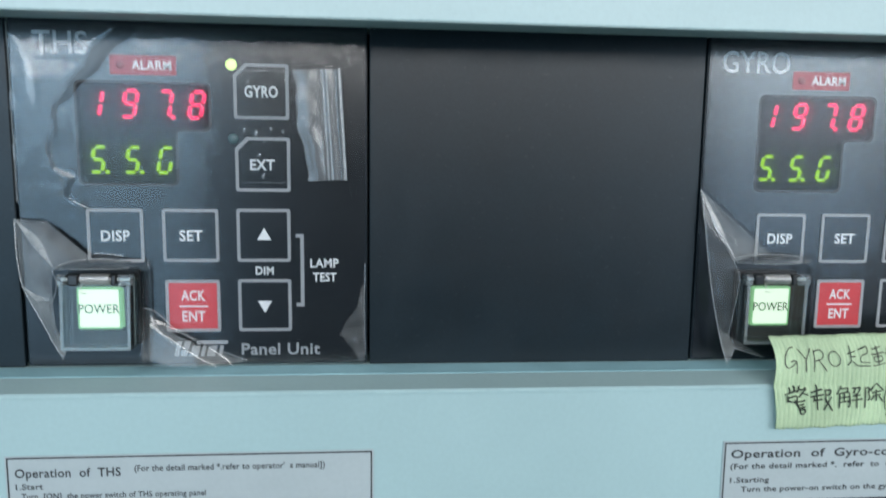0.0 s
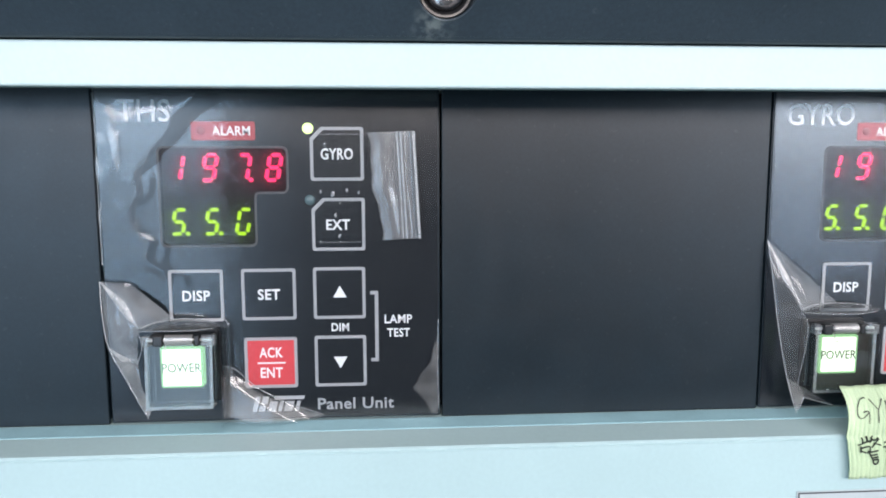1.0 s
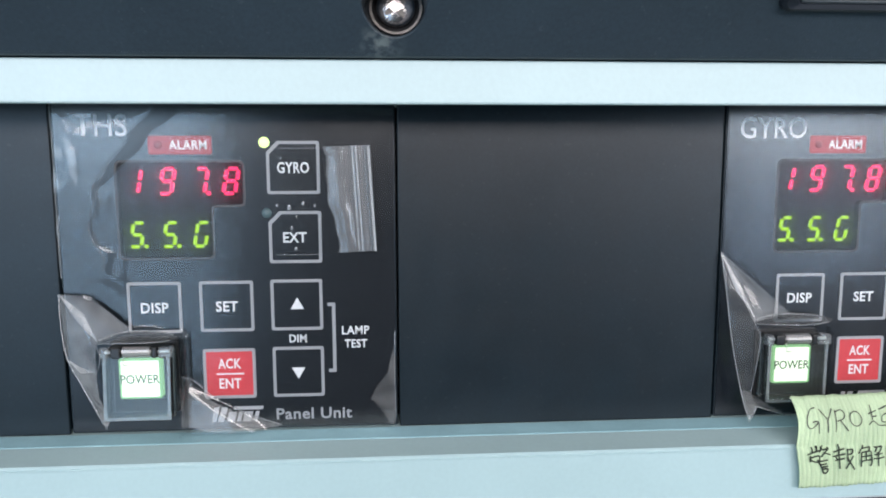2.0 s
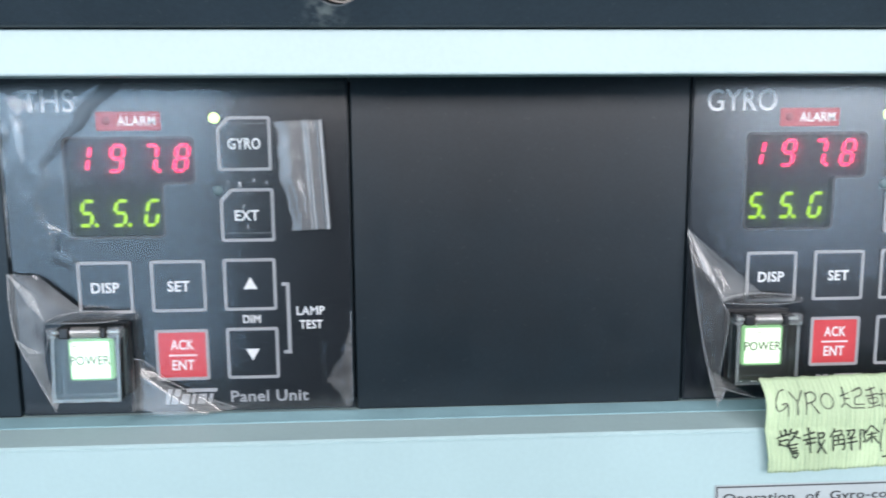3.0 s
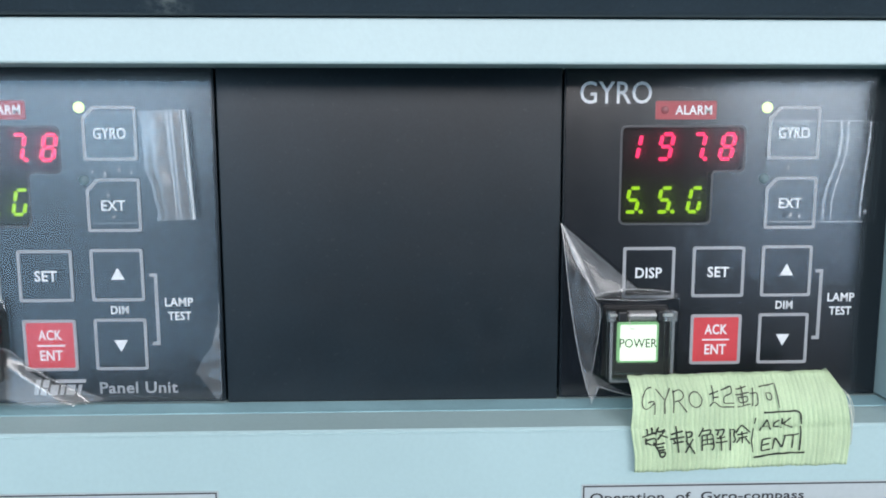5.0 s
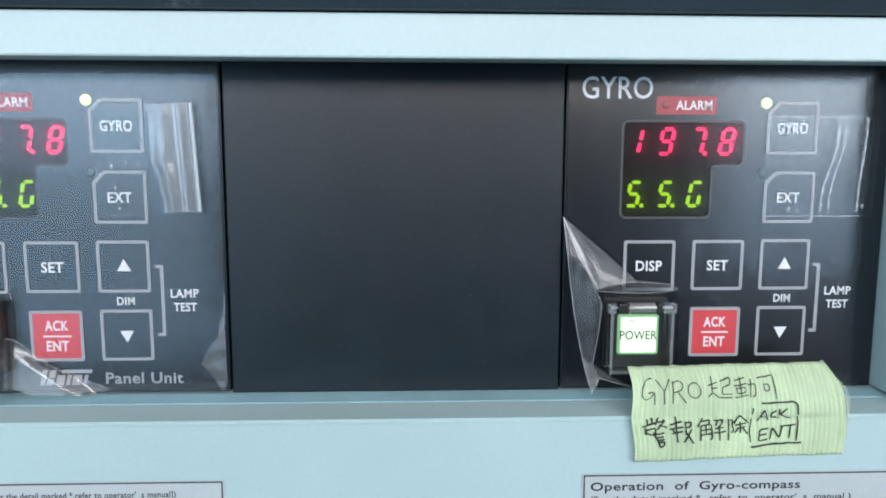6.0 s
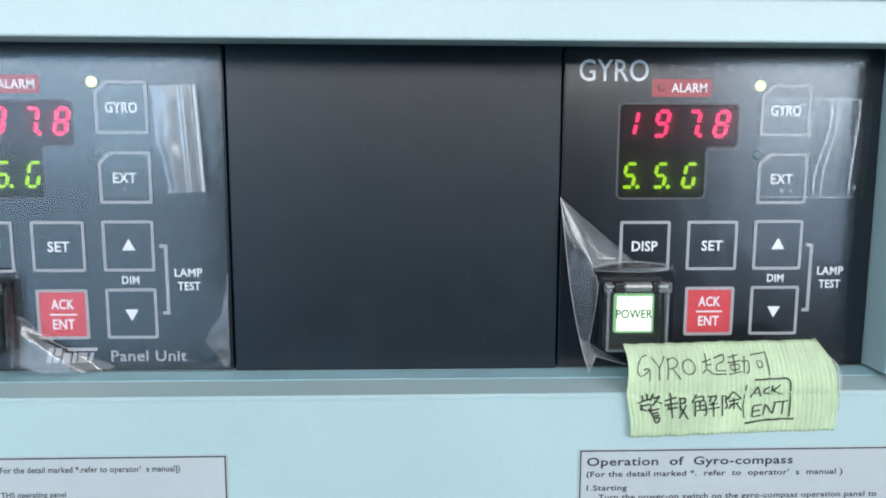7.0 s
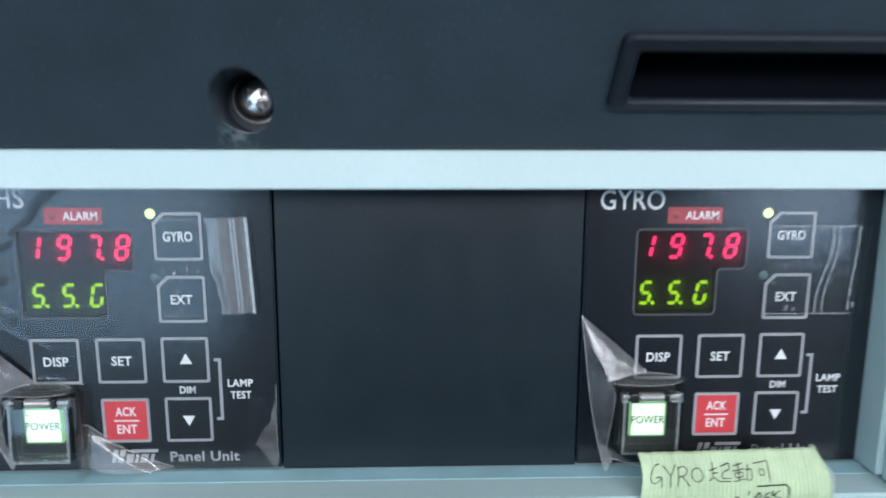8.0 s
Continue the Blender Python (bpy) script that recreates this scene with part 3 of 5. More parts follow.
LIT = {"1": "bc", "9": "abcdfg", "7": "abc", "8": "abcdefg", "5": "acdfg", "G": "acdef"}


def digit(parent, sign, x, z, w, h, material, point=False, gap=0.0):
    """A seven-segment digit; x, z is its lower left corner. The bars stand at the bottom of the well."""
    lean = 0.20

    def at(u, t):
        return x + u * w + lean * t * h, z + t * h

    bm, off = bmesh.new(), bmesh.new()
    half = 0.75 * MM
    for sg, (p, q) in SEGMENTS.items():
        (px, pz), (qx, qz) = at(*p), at(*q)
        d = Vector((qx - px, qz - pz))
        d.normalize()
        nrm = Vector((-d.y, d.x)) * half
        a, b = Vector((px, pz)) - d * 0.12 * MM, Vector((qx, qz)) + d * 0.12 * MM
        cut = 0.55 * half
        loop = [a, a + d * cut + nrm, b - d * cut + nrm, b, b - d * cut - nrm, a + d * cut - nrm]
        on = sg in LIT[sign]
        slab(bm if on else off, [(v.x, v.y) for v in loop], 2.5 * MM if on else 2.7 * MM, 2.95 * MM)
    if point:
        cylinder(bm, x + w + gap, z + 0.1 * MM, 2.5 * MM, 2.95 * MM, 0.92 * MM, steps=12)
    ob = part("digit", bm, material, parent)
    if off.faces:
        part("unlit_segments", off, SEGMENT_OFF, parent)
    else:
        off.free()
    return ob


def power_switch(x0, swing, label):
    """An illuminated square push switch under a sprung clear flip guard, which hangs open by swing degrees."""
    cx, cz = 33.4, 25.6
    sw = thing("power_switch", (x0 + cx * MM, PANEL_Y, PANEL_Z + cz * MM), label, "switch", "power switches with clear guards")

    def block(a):
        return outline(-a * MM, a * MM, -a * MM, a * MM, 0.9 * MM)

    part("switch_body", slab(bmesh.new(), outline(-14.5 * MM, 14.5 * MM, -16 * MM, 16 * MM, 1.2 * MM), -1.6 * MM, -0.42 * MM), SWITCH_BLACK, sw)
    part("bezel", ring(bmesh.new(), block(10.6), block(9.3), -5.2 * MM, -1.5 * MM), SWITCH_BLACK, sw)
    part("lens_rim", slab(bmesh.new(), [(x - 0.3 * MM, z + 0.7 * MM) for x, z in block(8.9)], -6.7 * MM, -1.5 * MM), POWER_RIM, sw, "green glowing lens rim")
    lens = part("lens_face", slab(bmesh.new(), outline(-8.2 * MM, 7.6 * MM, -7.3 * MM, 8.6 * MM, 0.5 * MM), -7.1 * MM, -6.6 * MM), POWER_FACE, sw,
                "white-green lit lens")
    lettering("POWER", -8.5 * MM, 7.9 * MM, -1.4 * MM, 2.5 * MM, -7.12 * MM, LEGEND_INK, lens, weight=0.006)
    # Guard: front, two cheeks and a floor of clear plastic, hung from its hinge.
    gx, gd = 13.9 * MM, 11.0 * MM
    hz, hy = 13.4 * MM, -gd + 1.4 * MM
    drop = -29.2 * MM           # the guard's lower edge, from its hinge
    front = -1.4 * MM
    guard = part("guard_cover", boxed(-gx, gx, front, front + 1.3 * MM, drop, -1.5 * MM, bevel=0.35 * MM), COVER, sw, "clear plastic hinged guard")
    guard.location = (0, hy, hz)
    guard.rotation_euler = (radians(-swing), 0, 0)
    for x0_, x1_ in ((-gx, -gx + 1.3 * MM), (gx - 1.3 * MM, gx)):
        part("guard_cheek", boxed(x0_, x1_, front + 1.4 * MM, front + 9.0 * MM, drop + 0.2 * MM, 0.0, bevel=0.3 * MM), COVER, guard)
        part("guard_edge", boxed(x0_, x1_, front - 0.25 * MM, front - 0.02 * MM, drop, -1.0 * MM), COVER_EDGE, guard)
    part("guard_floor", boxed(-gx + 1.4 * MM, gx - 1.4 * MM, front + 1.4 * MM, front + 9.0 * MM, drop + 0.2 * MM, drop + 1.5 * MM, bevel=0.3 * MM), COVER, guard)
    part("guard_edge", boxed(-gx + 1.4 * MM, gx - 1.4 * MM, front - 0.25 * MM, front - 0.02 * MM, drop, drop + 1.2 * MM), COVER_EDGE, guard)
    # Hinge: clear knuckles, a steel pin and its coil spring.
    for x0_, x1_, m in ((-15, -11.5, COVER_EDGE), (-10.6, -6.4, SWITCH_BLACK), (6.4, 8.6, SWITCH_BLACK), (9.2, 15, COVER_EDGE)):
        part("hinge_knuckle", boxed(x0_ * MM, x1_ * MM, -2.1 * MM, 2.1 * MM, -2.6 * MM, 2.1 * MM, bevel=0.7 * MM), m, guard)
    part("hinge_pin", tube(bmesh.new(), [(-gx + 0.5 * MM, 0, 0), (gx - 0.5 * MM, 0, 0)], 0.75 * MM, 10), STEEL, guard)
    coil = []
    for i in range(12 * 12 + 1):
        a = 2 * math.pi * i / 12
        coil.append((-5.8 * MM + 11.6 * MM * i / 144, 2.0 * MM * math.cos(a), 2.0 * MM * math.sin(a)))
    part("hinge_spring", tube(bmesh.new(), coil, 0.36 * MM, 6), STEEL, guard, "small coil spring")
    part("spring_leg", tube(bmesh.new(), [coil[0], (-5.4 * MM, -1.6 * MM, -3 * MM), (-5.4 * MM, -1.5 * MM, -5.5 * MM), (-3.5 * MM, -1.5 * MM, -5.7 * MM)],
                            0.25 * MM, 5), STEEL, guard)
    part("hinge_block", boxed(-12.8 * MM, 12.8 * MM, hy + 1.2 * MM, -1.6 * MM, hz - 1.0 * MM, hz + 1.6 * MM, bevel=0.4 * MM), SWITCH_BLACK, sw)
    return sw


def window_loop(grow):
    """The display window's L: a wide upper row and a narrower lower row."""
    pts = []
    r = (2.0 + grow) * MM
    for cx, cz, a0 in ((76.4, 117.0, 0), (27.6, 117.0, 90), (27.6, 79.9, 180), (62.6, 79.9, 270)):
        pts += [(cx * MM + r * math.cos(radians(a0 + 15 * i)), cz * MM + r * math.sin(radians(a0 + 15 * i))) for i in range(7)]
    q = (2.4 - grow) * MM
    pts += [(67.0 * MM + q * math.cos(radians(180 - 15 * i)), 98.2 * MM + q * math.sin(radians(180 - 15 * i))) for i in range(7)]
    pts += [(76.4 * MM + r * math.cos(radians(-90 + 15 * i)), 102.6 * MM + r * math.sin(radians(-90 + 15 * i))) for i in range(7)]
    return pts


WINDOW_LOOP, WINDOW_RIM = window_loop(0.0), window_loop(0.9)


def instrument_panel(x0, title, title_box, label):
    unit_ob = thing("navigation_instrument", (x0, PANEL_Y, PANEL_Z), label, "instrument", "instruments in the console recess")
    part("faceplate", pierced(bmesh.new(), outline(0.4 * MM, 143.6 * MM, 0.0, 144 * MM, 0.5 * MM), WINDOW_LOOP, 0.0, 3.8 * MM), PANEL_BLACK, unit_ob)
    part("back_box", boxed(3 * MM, 141 * MM, 3.9 * MM, 9 * MM, 3 * MM, 141 * MM), PANEL_BLACK, unit_ob)
    part("overlay", pierced(bmesh.new(), outline(1.0 * MM, 143.0 * MM, 0.8 * MM, 143.4 * MM, 0.8 * MM), WINDOW_LOOP, -0.4 * MM, -0.02 * MM),
         OVERLAY, unit_ob, "printed charcoal membrane overlay")
    a, b, c, d = title_box
    lettering(title, a * MM, b * MM, c * MM, d * MM, -0.42 * MM, TITLE_INK, unit_ob, weight=0.004, name="title_lettering")
    badge = part("alarm_badge", slab(bmesh.new(), outline(39.4 * MM, 65.8 * MM, 122.3 * MM, 130.1 * MM, 0.8 * MM), -0.5 * MM, -0.38 * MM),
                 BADGE_RED, unit_ob, "dull red printed alarm field")
    lettering("ALARM", 48.0 * MM, 63.8 * MM, 124.3 * MM, 128.2 * MM, -0.52 * MM, INK_WHITE, badge, weight=0.020)
    part("alarm_lamp", dome(bmesh.new(), 43.5 * MM, 126.3 * MM, -0.5 * MM, 1.7 * MM, 0.5 * MM), ALARM_OFF, badge, smooth=True)
    # The display: a dark well behind an L-shaped smoked pane, its digits set back from the face.
    display = part("display_window", slab(bmesh.new(), WINDOW_LOOP, -0.36 * MM, 0.0), SMOKED_PANE, unit_ob, "smoked display window with red and green digits")
    part("display_well", slab(bmesh.new(), WINDOW_LOOP, 3.0 * MM, 3.6 * MM), WINDOW_DARK, display)
    part("window_border", ring(bmesh.new(), WINDOW_RIM, WINDOW_LOOP, -0.52 * MM, -0.38 * MM), LAMP_FRAME, display)
    for sign, x, dot in (("1", 27.9, False), ("9", 42.0, False), ("7", 56.0, True), ("8", 69.1, False)):
        digit(display, sign, x * MM, 105.5 * MM, 5.0 * MM, 10.7 * MM, LED_RED, dot, 1.9 * MM)
    for sign, x, dot in (("5", 28.4, True), ("5", 42.4, True), ("G", 55.8, False)):
        digit(display, sign, x * MM, 82.5 * MM, 4.7 * MM, 10.4 * MM, LED_GREEN, dot, 2.3 * MM)
    # Keys.
    k = lambda *v: [q * MM for q in v]
    key_button(unit_ob, *k(88.6, 111.2, 105.2, 127.9), ("GYRO",), ((93.1, 106.7, 114.2, 118.9),), 4.7 * MM)
    key_button(unit_ob, *k(88.7, 111.4, 75.1, 97.8), ("EXT",), ((94.8, 104.9, 84.1, 88.6),), 4.7 * MM)
    key_button(unit_ob, *k(27.2, 50.2, 44.8, 67.4), ("DISP",), ((32.8, 44.5, 53.7, 58.3),))
    key_button(unit_ob, *k(57.9, 81.1, 45.0, 67.5), ("SET",), ((64.8, 74.3, 53.9, 58.5),))
    key_button(unit_ob, *k(88.6, 111.1, 45.1, 67.8), "up", (100.0, 54.5, 59.7))
    key_button(unit_ob, *k(88.6, 111.1, 14.7, 37.5), "down", (99.8, 28.0, 22.8))
    red = key_button(unit_ob, *k(58.2, 81.0, 14.6, 37.2), ("ACK", "ENT"), ((64.6, 74.7, 28.2, 32.7), (64.9, 74.5, 19.1, 23.7)), 0.0, True)
    part("divider_line", boxed(63.7 * MM, 75.8 * MM, -0.9 * MM, -0.76 * MM, 25.4 * MM, 26.1 * MM), INK_WHITE, red)
    part("indicator_lamp", dome(bmesh.new(), 87.8 * MM, 127.3 * MM, -0.4 * MM, 2.3 * MM, 1.4 * MM), LAMP_ON, unit_ob, "lit yellow-green lamp", smooth=True)
    part("indicator_lamp", dome(bmesh.new(), 88.0 * MM, 97.0 * MM, -0.4 * MM, 2.2 * MM, 0.9 * MM), LAMP_OFF, unit_ob, "unlit teal lamp", smooth=True)
    # Printed bracket and captions.
    bm = slab(bmesh.new(), [(x * MM, z * MM) for x, z in ((113.2, 57.1), (116.6, 57.1), (116.6, 25.5), (113.2, 25.5), (113.2, 27.0),
              (115.1, 27.0), (115.1, 55.6), (113.2, 55.6))], -0.5 * MM, -0.38 * MM)
    part("bracket_mark", bm, KEY_GREY, unit_ob)
    for text, (a, b, c, d), ink, wgt in (("DIM", (96.1, 103.7, 39.4, 43.0), INK_WHITE, 0.020), ("LAMP", (119.3, 131.4, 42.6, 46.4), INK_WHITE, 0.020),
                                         ("TEST", (120.4, 130.4, 36.5, 40.3), INK_WHITE, 0.020), ("Panel Unit", (89.4, 123.1, 4.1, 9.2), KEY_GREY, 0.016)):
        lettering(text, a * MM, b * MM, c * MM, d * MM, -0.42 * MM, ink, unit_ob, weight=wgt)
    # The maker's mark, as plain slanted shapes.
    bm = bmesh.new()
    for x, w, z0, z1 in ((60.6, 2.0, 3.6, 10.4), (63.4, 2.6, 3.6, 6.4), (63.8, 2.6, 7.0, 10.4), (67.4, 3.4, 3.6, 8.2), (71.8, 1.6, 3.6, 8.2),
                         (74.4, 3.6, 3.6, 8.2), (79.2, 1.6, 3.6, 8.2), (69.0, 13.0, 9.0, 10.6)):
        slab(bm, [((x + 0.25 * (z - 3.6)) * MM, z * MM) for x, z in ((x, z0), (x + w, z0), (x + w, z1), (x, z1))], -0.5 * MM, -0.38 * MM)
    part("maker_mark", bm, LOGO_INK, unit_ob)
    return unit_ob


LAMP_FRAME = surface("dim_grey_window_border", (0.06, 0.062, 0.068), 0.5, grain=0.05)
THS_X, GYRO_X = -0.147, 0.1441
instrument_panel(THS_X, "THS", (9.6, 31.0, 130.0, 139.0), "charcoal heading sensor panel unit with digital readout and membrane keys")
instrument_panel(GYRO_X, "GYRO", (6.9, 37.6, 129.0, 138.1), "charcoal gyro panel unit with digital readout and membrane keys")

power_switch(THS_X, 4.0, "lit green power switch under a slightly raised clear guard")
power_switch(GYRO_X, 0.0, "lit green power switch under a closed clear guard")

for x0, wide, text in ((-0.0028, 146.7, "plain charcoal blank panel between the two instrument panels"),
                       (-0.2945, 147.2, "plain charcoal blank panel beside the heading sensor panel")):
    ob = thing("blank_panel", (x0, PANEL_Y, PANEL_Z), text, "blank panel", "blank panels in the console recess")
    part("front_sheet", boxed(0.5 * MM, (wide - 0.5) * MM, -0.6 * MM, 1.2 * MM, -0.6 * MM, 144 * MM, bevel=0.5 * MM), PANEL_BLACK, ob)
    for a, b in ((1.0, 3.0), (wide - 3.0, wide - 1.0)):
        part("side_flange", boxed(a * MM, b * MM, 1.25 * MM, 9 * MM, 1 * MM, 143 * MM), PANEL_BLACK, ob)


# ---- protective film ----
def ridge(u, v, line, height, width):
    """Height of a soft fold that runs along a line of (u, v) points, in millimetres."""
    best = 1e9
    for (ax, ay), (bx, by) in zip(line, line[1:]):
        dx, dy = bx - ax, by - ay
        t = max(0.0, min(1.0, ((u - ax) * dx + (v - ay) * dy) / (dx * dx + dy * dy)))
        best = min(best, math.hypot(u - ax - t * dx, v - ay - t * dy))
    k = best / width
    return height * (0.5 + 0.5 * math.cos(math.pi * k)) ** 1.3 if k < 1 else 0.0


def ease(k):
    """1 at 0, falling smoothly to 0 at 1."""
    return 0.5 + 0.5 * math.cos(math.pi * min(1.0, max(0.0, k)))


def along(line, v):
    """The u of a fold line at height v; the line runs downwards."""
    for (ua, va), (ub, vb) in zip(line, line[1:]):
        if vb <= v <= va:
            t = (va - v) / (va - vb)
            t = t * t * (3 - 2 * t)
            return ua + (ub - ua) * t
    return line[0][0] if v > line[0][1] else line[-1][0]


def fold(u, v, line, height, run, fall):
    """A fold whose left flank rises gently over run and whose right flank falls over fall millimetres."""
    d = u - along(line, v)
    return height * (max(0.0, 1 + d / run) if d < 0 else ease(d / fall))


def guard_tent(u, v, up, left, right):
    """The film stands up over the switch guard: an arched hood above, a long slope to the left, a steep side to the right."""
    du = max((19.0 - u) / left, (u - 49.0) / right, 0.0)
    arch = up * (0.55 + 0.6 * math.sin(math.pi * min(1.0, max(0.0, (u - 10) / 44))))
    dv = max(v - 42.0, 0.0) / arch
    return 11.0 * ease(math.hypot(du, dv))


def film_sheet(x0, keep, height, label, material=FILM, step=1.0):
    """A film over a panel: a grid bent by height(u, v), kept where keep(u, v) is true."""
    bm = bmesh.new()
    nu, nv = int(146 / step), int(146 / step)
    grid = {}
    for i in range(nu + 1):
        for j in range(nv + 1):
            u, v = -1.0 + i * step, -3.0 + j * step
            if keep(u, v):
                grid[i, j] = bm.verts.new((u * MM, -(1.9 + height(u, v)) * MM, v * MM))
    for i in range(nu):
        for j in range(nv):
            c = [grid.get(q) for q in ((i, j), (i + 1, j), (i + 1, j + 1), (i, j + 1))]
            if all(c):
                bm.faces.new(c)
    bmesh.ops.recalc_face_normals(bm, faces=bm.faces)
    bmesh.ops.smooth_vert(bm, verts=bm.verts, factor=0.4, use_axis_x=True, use_axis_y=True, use_axis_z=True)
    ob = part("protective_film", bm, material, smooth=True)
    ob.location = (x0, PANEL_Y, PANEL_Z)
    return tagged(ob, label, "plastic film", "protective films on the panels")


def crumple(u, v, size):
    return noise.noise(Vector((u / size, v / size, 3.1)))


FOLD_A = ((42, 143), (31, 129), (21, 115.5), (14.5, 107), (15.5, 100), (11.5, 92), (13.5, 85), (20, 79), (18, 73), (26, 66))
FOLD_B = ((66, 143), (47, 131.5), (32, 119), (21, 108.5), (21, 102), (16.5, 93), (18.5, 84), (26, 77), (25, 71), (34, 62))
FOLD_C = ((3, 143), (8, 118), (4, 104), (7, 92), (3, 80), (6, 60))


# Upper rims of the slopes where each film leaves its panel on the way to the switch guard.
THS_SLOPE = ((-2.0, 63.5), (12.0, 62.0), (26.0, 51.0), (31.0, 46.0))
GYRO_SLOPE = ((-2.0, 79.5), (14.0, 66.5), (30.0, 53.0), (36.0, 47.0))


def under(u, v, rim):
    for (ua, va), (ub, vb) in zip(rim, rim[1:]):
        if ua <= u < ub:
            return v < va + (vb - va) * (u - ua) / (ub - ua)
    return False


def ths_height(u, v):
    lift = ease((70 - v) / 20)
    wide = 5.0 + 0.24 * max(0.0, v - 108)
    h = lift * (fold(u, v, FOLD_A, 0.12 * wide, 22, wide) + ease((v - 104) / 8) * fold(u, v, FOLD_B, 0.30, 9, 4.0)) + fold(u, v, FOLD_C, 0.35, 9, 5)
    h += 0.35 * crumple(u, v, 16.0) * ease((u - 30) / 40)
    # The lower edge stands off beside the switch, and the lower right corner is creased.
    below = 25 - 0.62 * (u - 50) - v
    if u > 49:
        h += (0.13 * max(0.0, 28 - v) + 0.05 * (u - 50)) * (1 - ease(below / 7)) * ease((u - 70) / 24)
    h += (0.05 * max(0.0, u - 127) + 0.3 * crumple(u, v, 7.0) * ease((140 - u) / 10)) * ease((v - 26) / 18) * (1 - ease((u - 127) / 5))
    return max(0.0, h) + guard_tent(u, v, 5.5, 5.0, 3.0)


def ths_keep(u, v):
    if under(u, v, THS_SLOPE) or (v < 46.5 and u < 50):
        return False
    return 0.3 < u < 143.5 and v > -0.5 + 1.2 * crumple(u, 3, 9.0) and v < 143


def film_edge(film, line, height, width):
    """The highlight on a cut edge of the film, drawn as a whitish strip along a line of (u, v) points."""
    bm = bmesh.new()
    rows = []
    pts = []
    for (ua, va), (ub, vb) in zip(line, line[1:]):
        pts += [(ua + (ub - ua) * k / 8, va + (vb - va) * k / 8) for k in range(8)]
    for u, v in pts:
        w = width * (0.6 + 0.5 * crumple(u * 2, v * 2, 6.0))
        d = 1.9 + height(u, v) + 0.12
        rows.append([bm.verts.new((u * MM, -d * MM, v * MM)), bm.verts.new(((u + w) * MM, -(d + 0.1) * MM, (v + 0.3 * w) * MM))])
    for p, q in zip(rows, rows[1:]):
        bm.faces.new((p[0], p[1], q[1], q[0]))
    part("film_edge", bm, EDGE_WHITE, film, "whitish strip for the cut edge's highlight")


ths_film = film_sheet(THS_X, ths_keep, ths_height, "crumpled clear protective film peeling from the heading sensor panel")


def gyro_height(u, v):
    h = ridge(u, v, ((52, 6), (70, 3), (96, 6)), 2.0, 7.0)
    h += 0.3 * crumple(u + 50, v, 18.0) * ease((v - 60) / 60)
    return max(0.0, h) + guard_tent(u, v, 5.5, 5.0, 3.0)


def gyro_keep(u, v):
    if under(u, v, GYRO_SLOPE) or (v < 47.5 and u < 50):
        return False
    if v > 84:
        return 0.4 < u < 135 + 0.8 * crumple(3, v, 9.0) and v < 143
    return 0.0 < u < 134 + 0.8 * crumple(3, v, 9.0) and v > -0.5 + 1.2 * crumple(u + 30, 8, 9.0)


gyro_film = film_sheet(GYRO_X, gyro_keep, gyro_height, "clear protective film bulging over the switch of the gyro panel", FILM_FLAT)


def film_patch(film, loop, height, material, label, ragged=0.8):
    """A milky patch for the film's pale sheen, inside a loop of (u, v) corners, lying on it."""
    bm = bmesh.new()
    us, vs = [p[0] for p in loop], [p[1] for p in loop]
    step, grid = 0.5, {}

    def inside(u, v):
        odd = False
        for (ua, va), (ub, vb) in zip(loop, loop[1:] + loop[:1]):
            if (va > v) != (vb > v) and u < ua + (v - va) / (vb - va) * (ub - ua):
                odd = not odd
        return odd

    for i in range(int((max(us) - min(us)) / step) + 2):
        for j in range(int((max(vs) - min(vs)) / step) + 2):
            u, v = min(us) + i * step, min(vs) + j * step
            wob = ragged * crumple(u * 1.3, v * 1.3, 5.0)
            if inside(u + wob, v + wob):
                grid[i, j] = bm.verts.new((u * MM, -(2.15 + height(u, v)) * MM, v * MM))
    for i, j in list(grid):
        c = [grid.get(q) for q in ((i, j), (i + 1, j), (i + 1, j + 1), (i, j + 1))]
        if all(c):
            bm.faces.new(c)
    bmesh.ops.smooth_vert(bm, verts=bm.verts, factor=0.4, use_axis_x=True, use_axis_y=True, use_axis_z=True)
    part("film_crease", bm, material, film, label, smooth=True)


def film_leaf(film, corners, material, label="", bulge=0.0, rough=0.35, name="film_flap", n=14):
    """A loose piece of film between four corners (u, v, height), slightly bulged and crumpled."""
    a, b, c, d = (Vector(q) for q in corners)
    bm = bmesh.new()
    g = []
    for i in range(n + 1):
        x = i / n
        row = []
        for j in range(n + 1):
            y = j / n
            p = (a * (1 - x) + b * x) * (1 - y) + (d * (1 - x) + c * x) * y
            k = 4 * x * (1 - x) * 4 * y * (1 - y)
            h = p.z + bulge * k + rough * k ** 0.5 * crumple(p.x * 1.5, p.y * 0.8, 6.0)
            row.append(bm.verts.new((p.x * MM, -(1.9 + h) * MM, p.y * MM)))
        g.append(row)
    for i in range(n):
        for j in range(n):
            bm.faces.new((g[i][j], g[i + 1][j], g[i + 1][j + 1], g[i][j + 1]))
    bmesh.ops.remove_doubles(bm, verts=bm.verts, dist=2e-6)
    bmesh.ops.recalc_face_normals(bm, faces=bm.faces)
    part(name, bm, material, film, label, smooth=True)


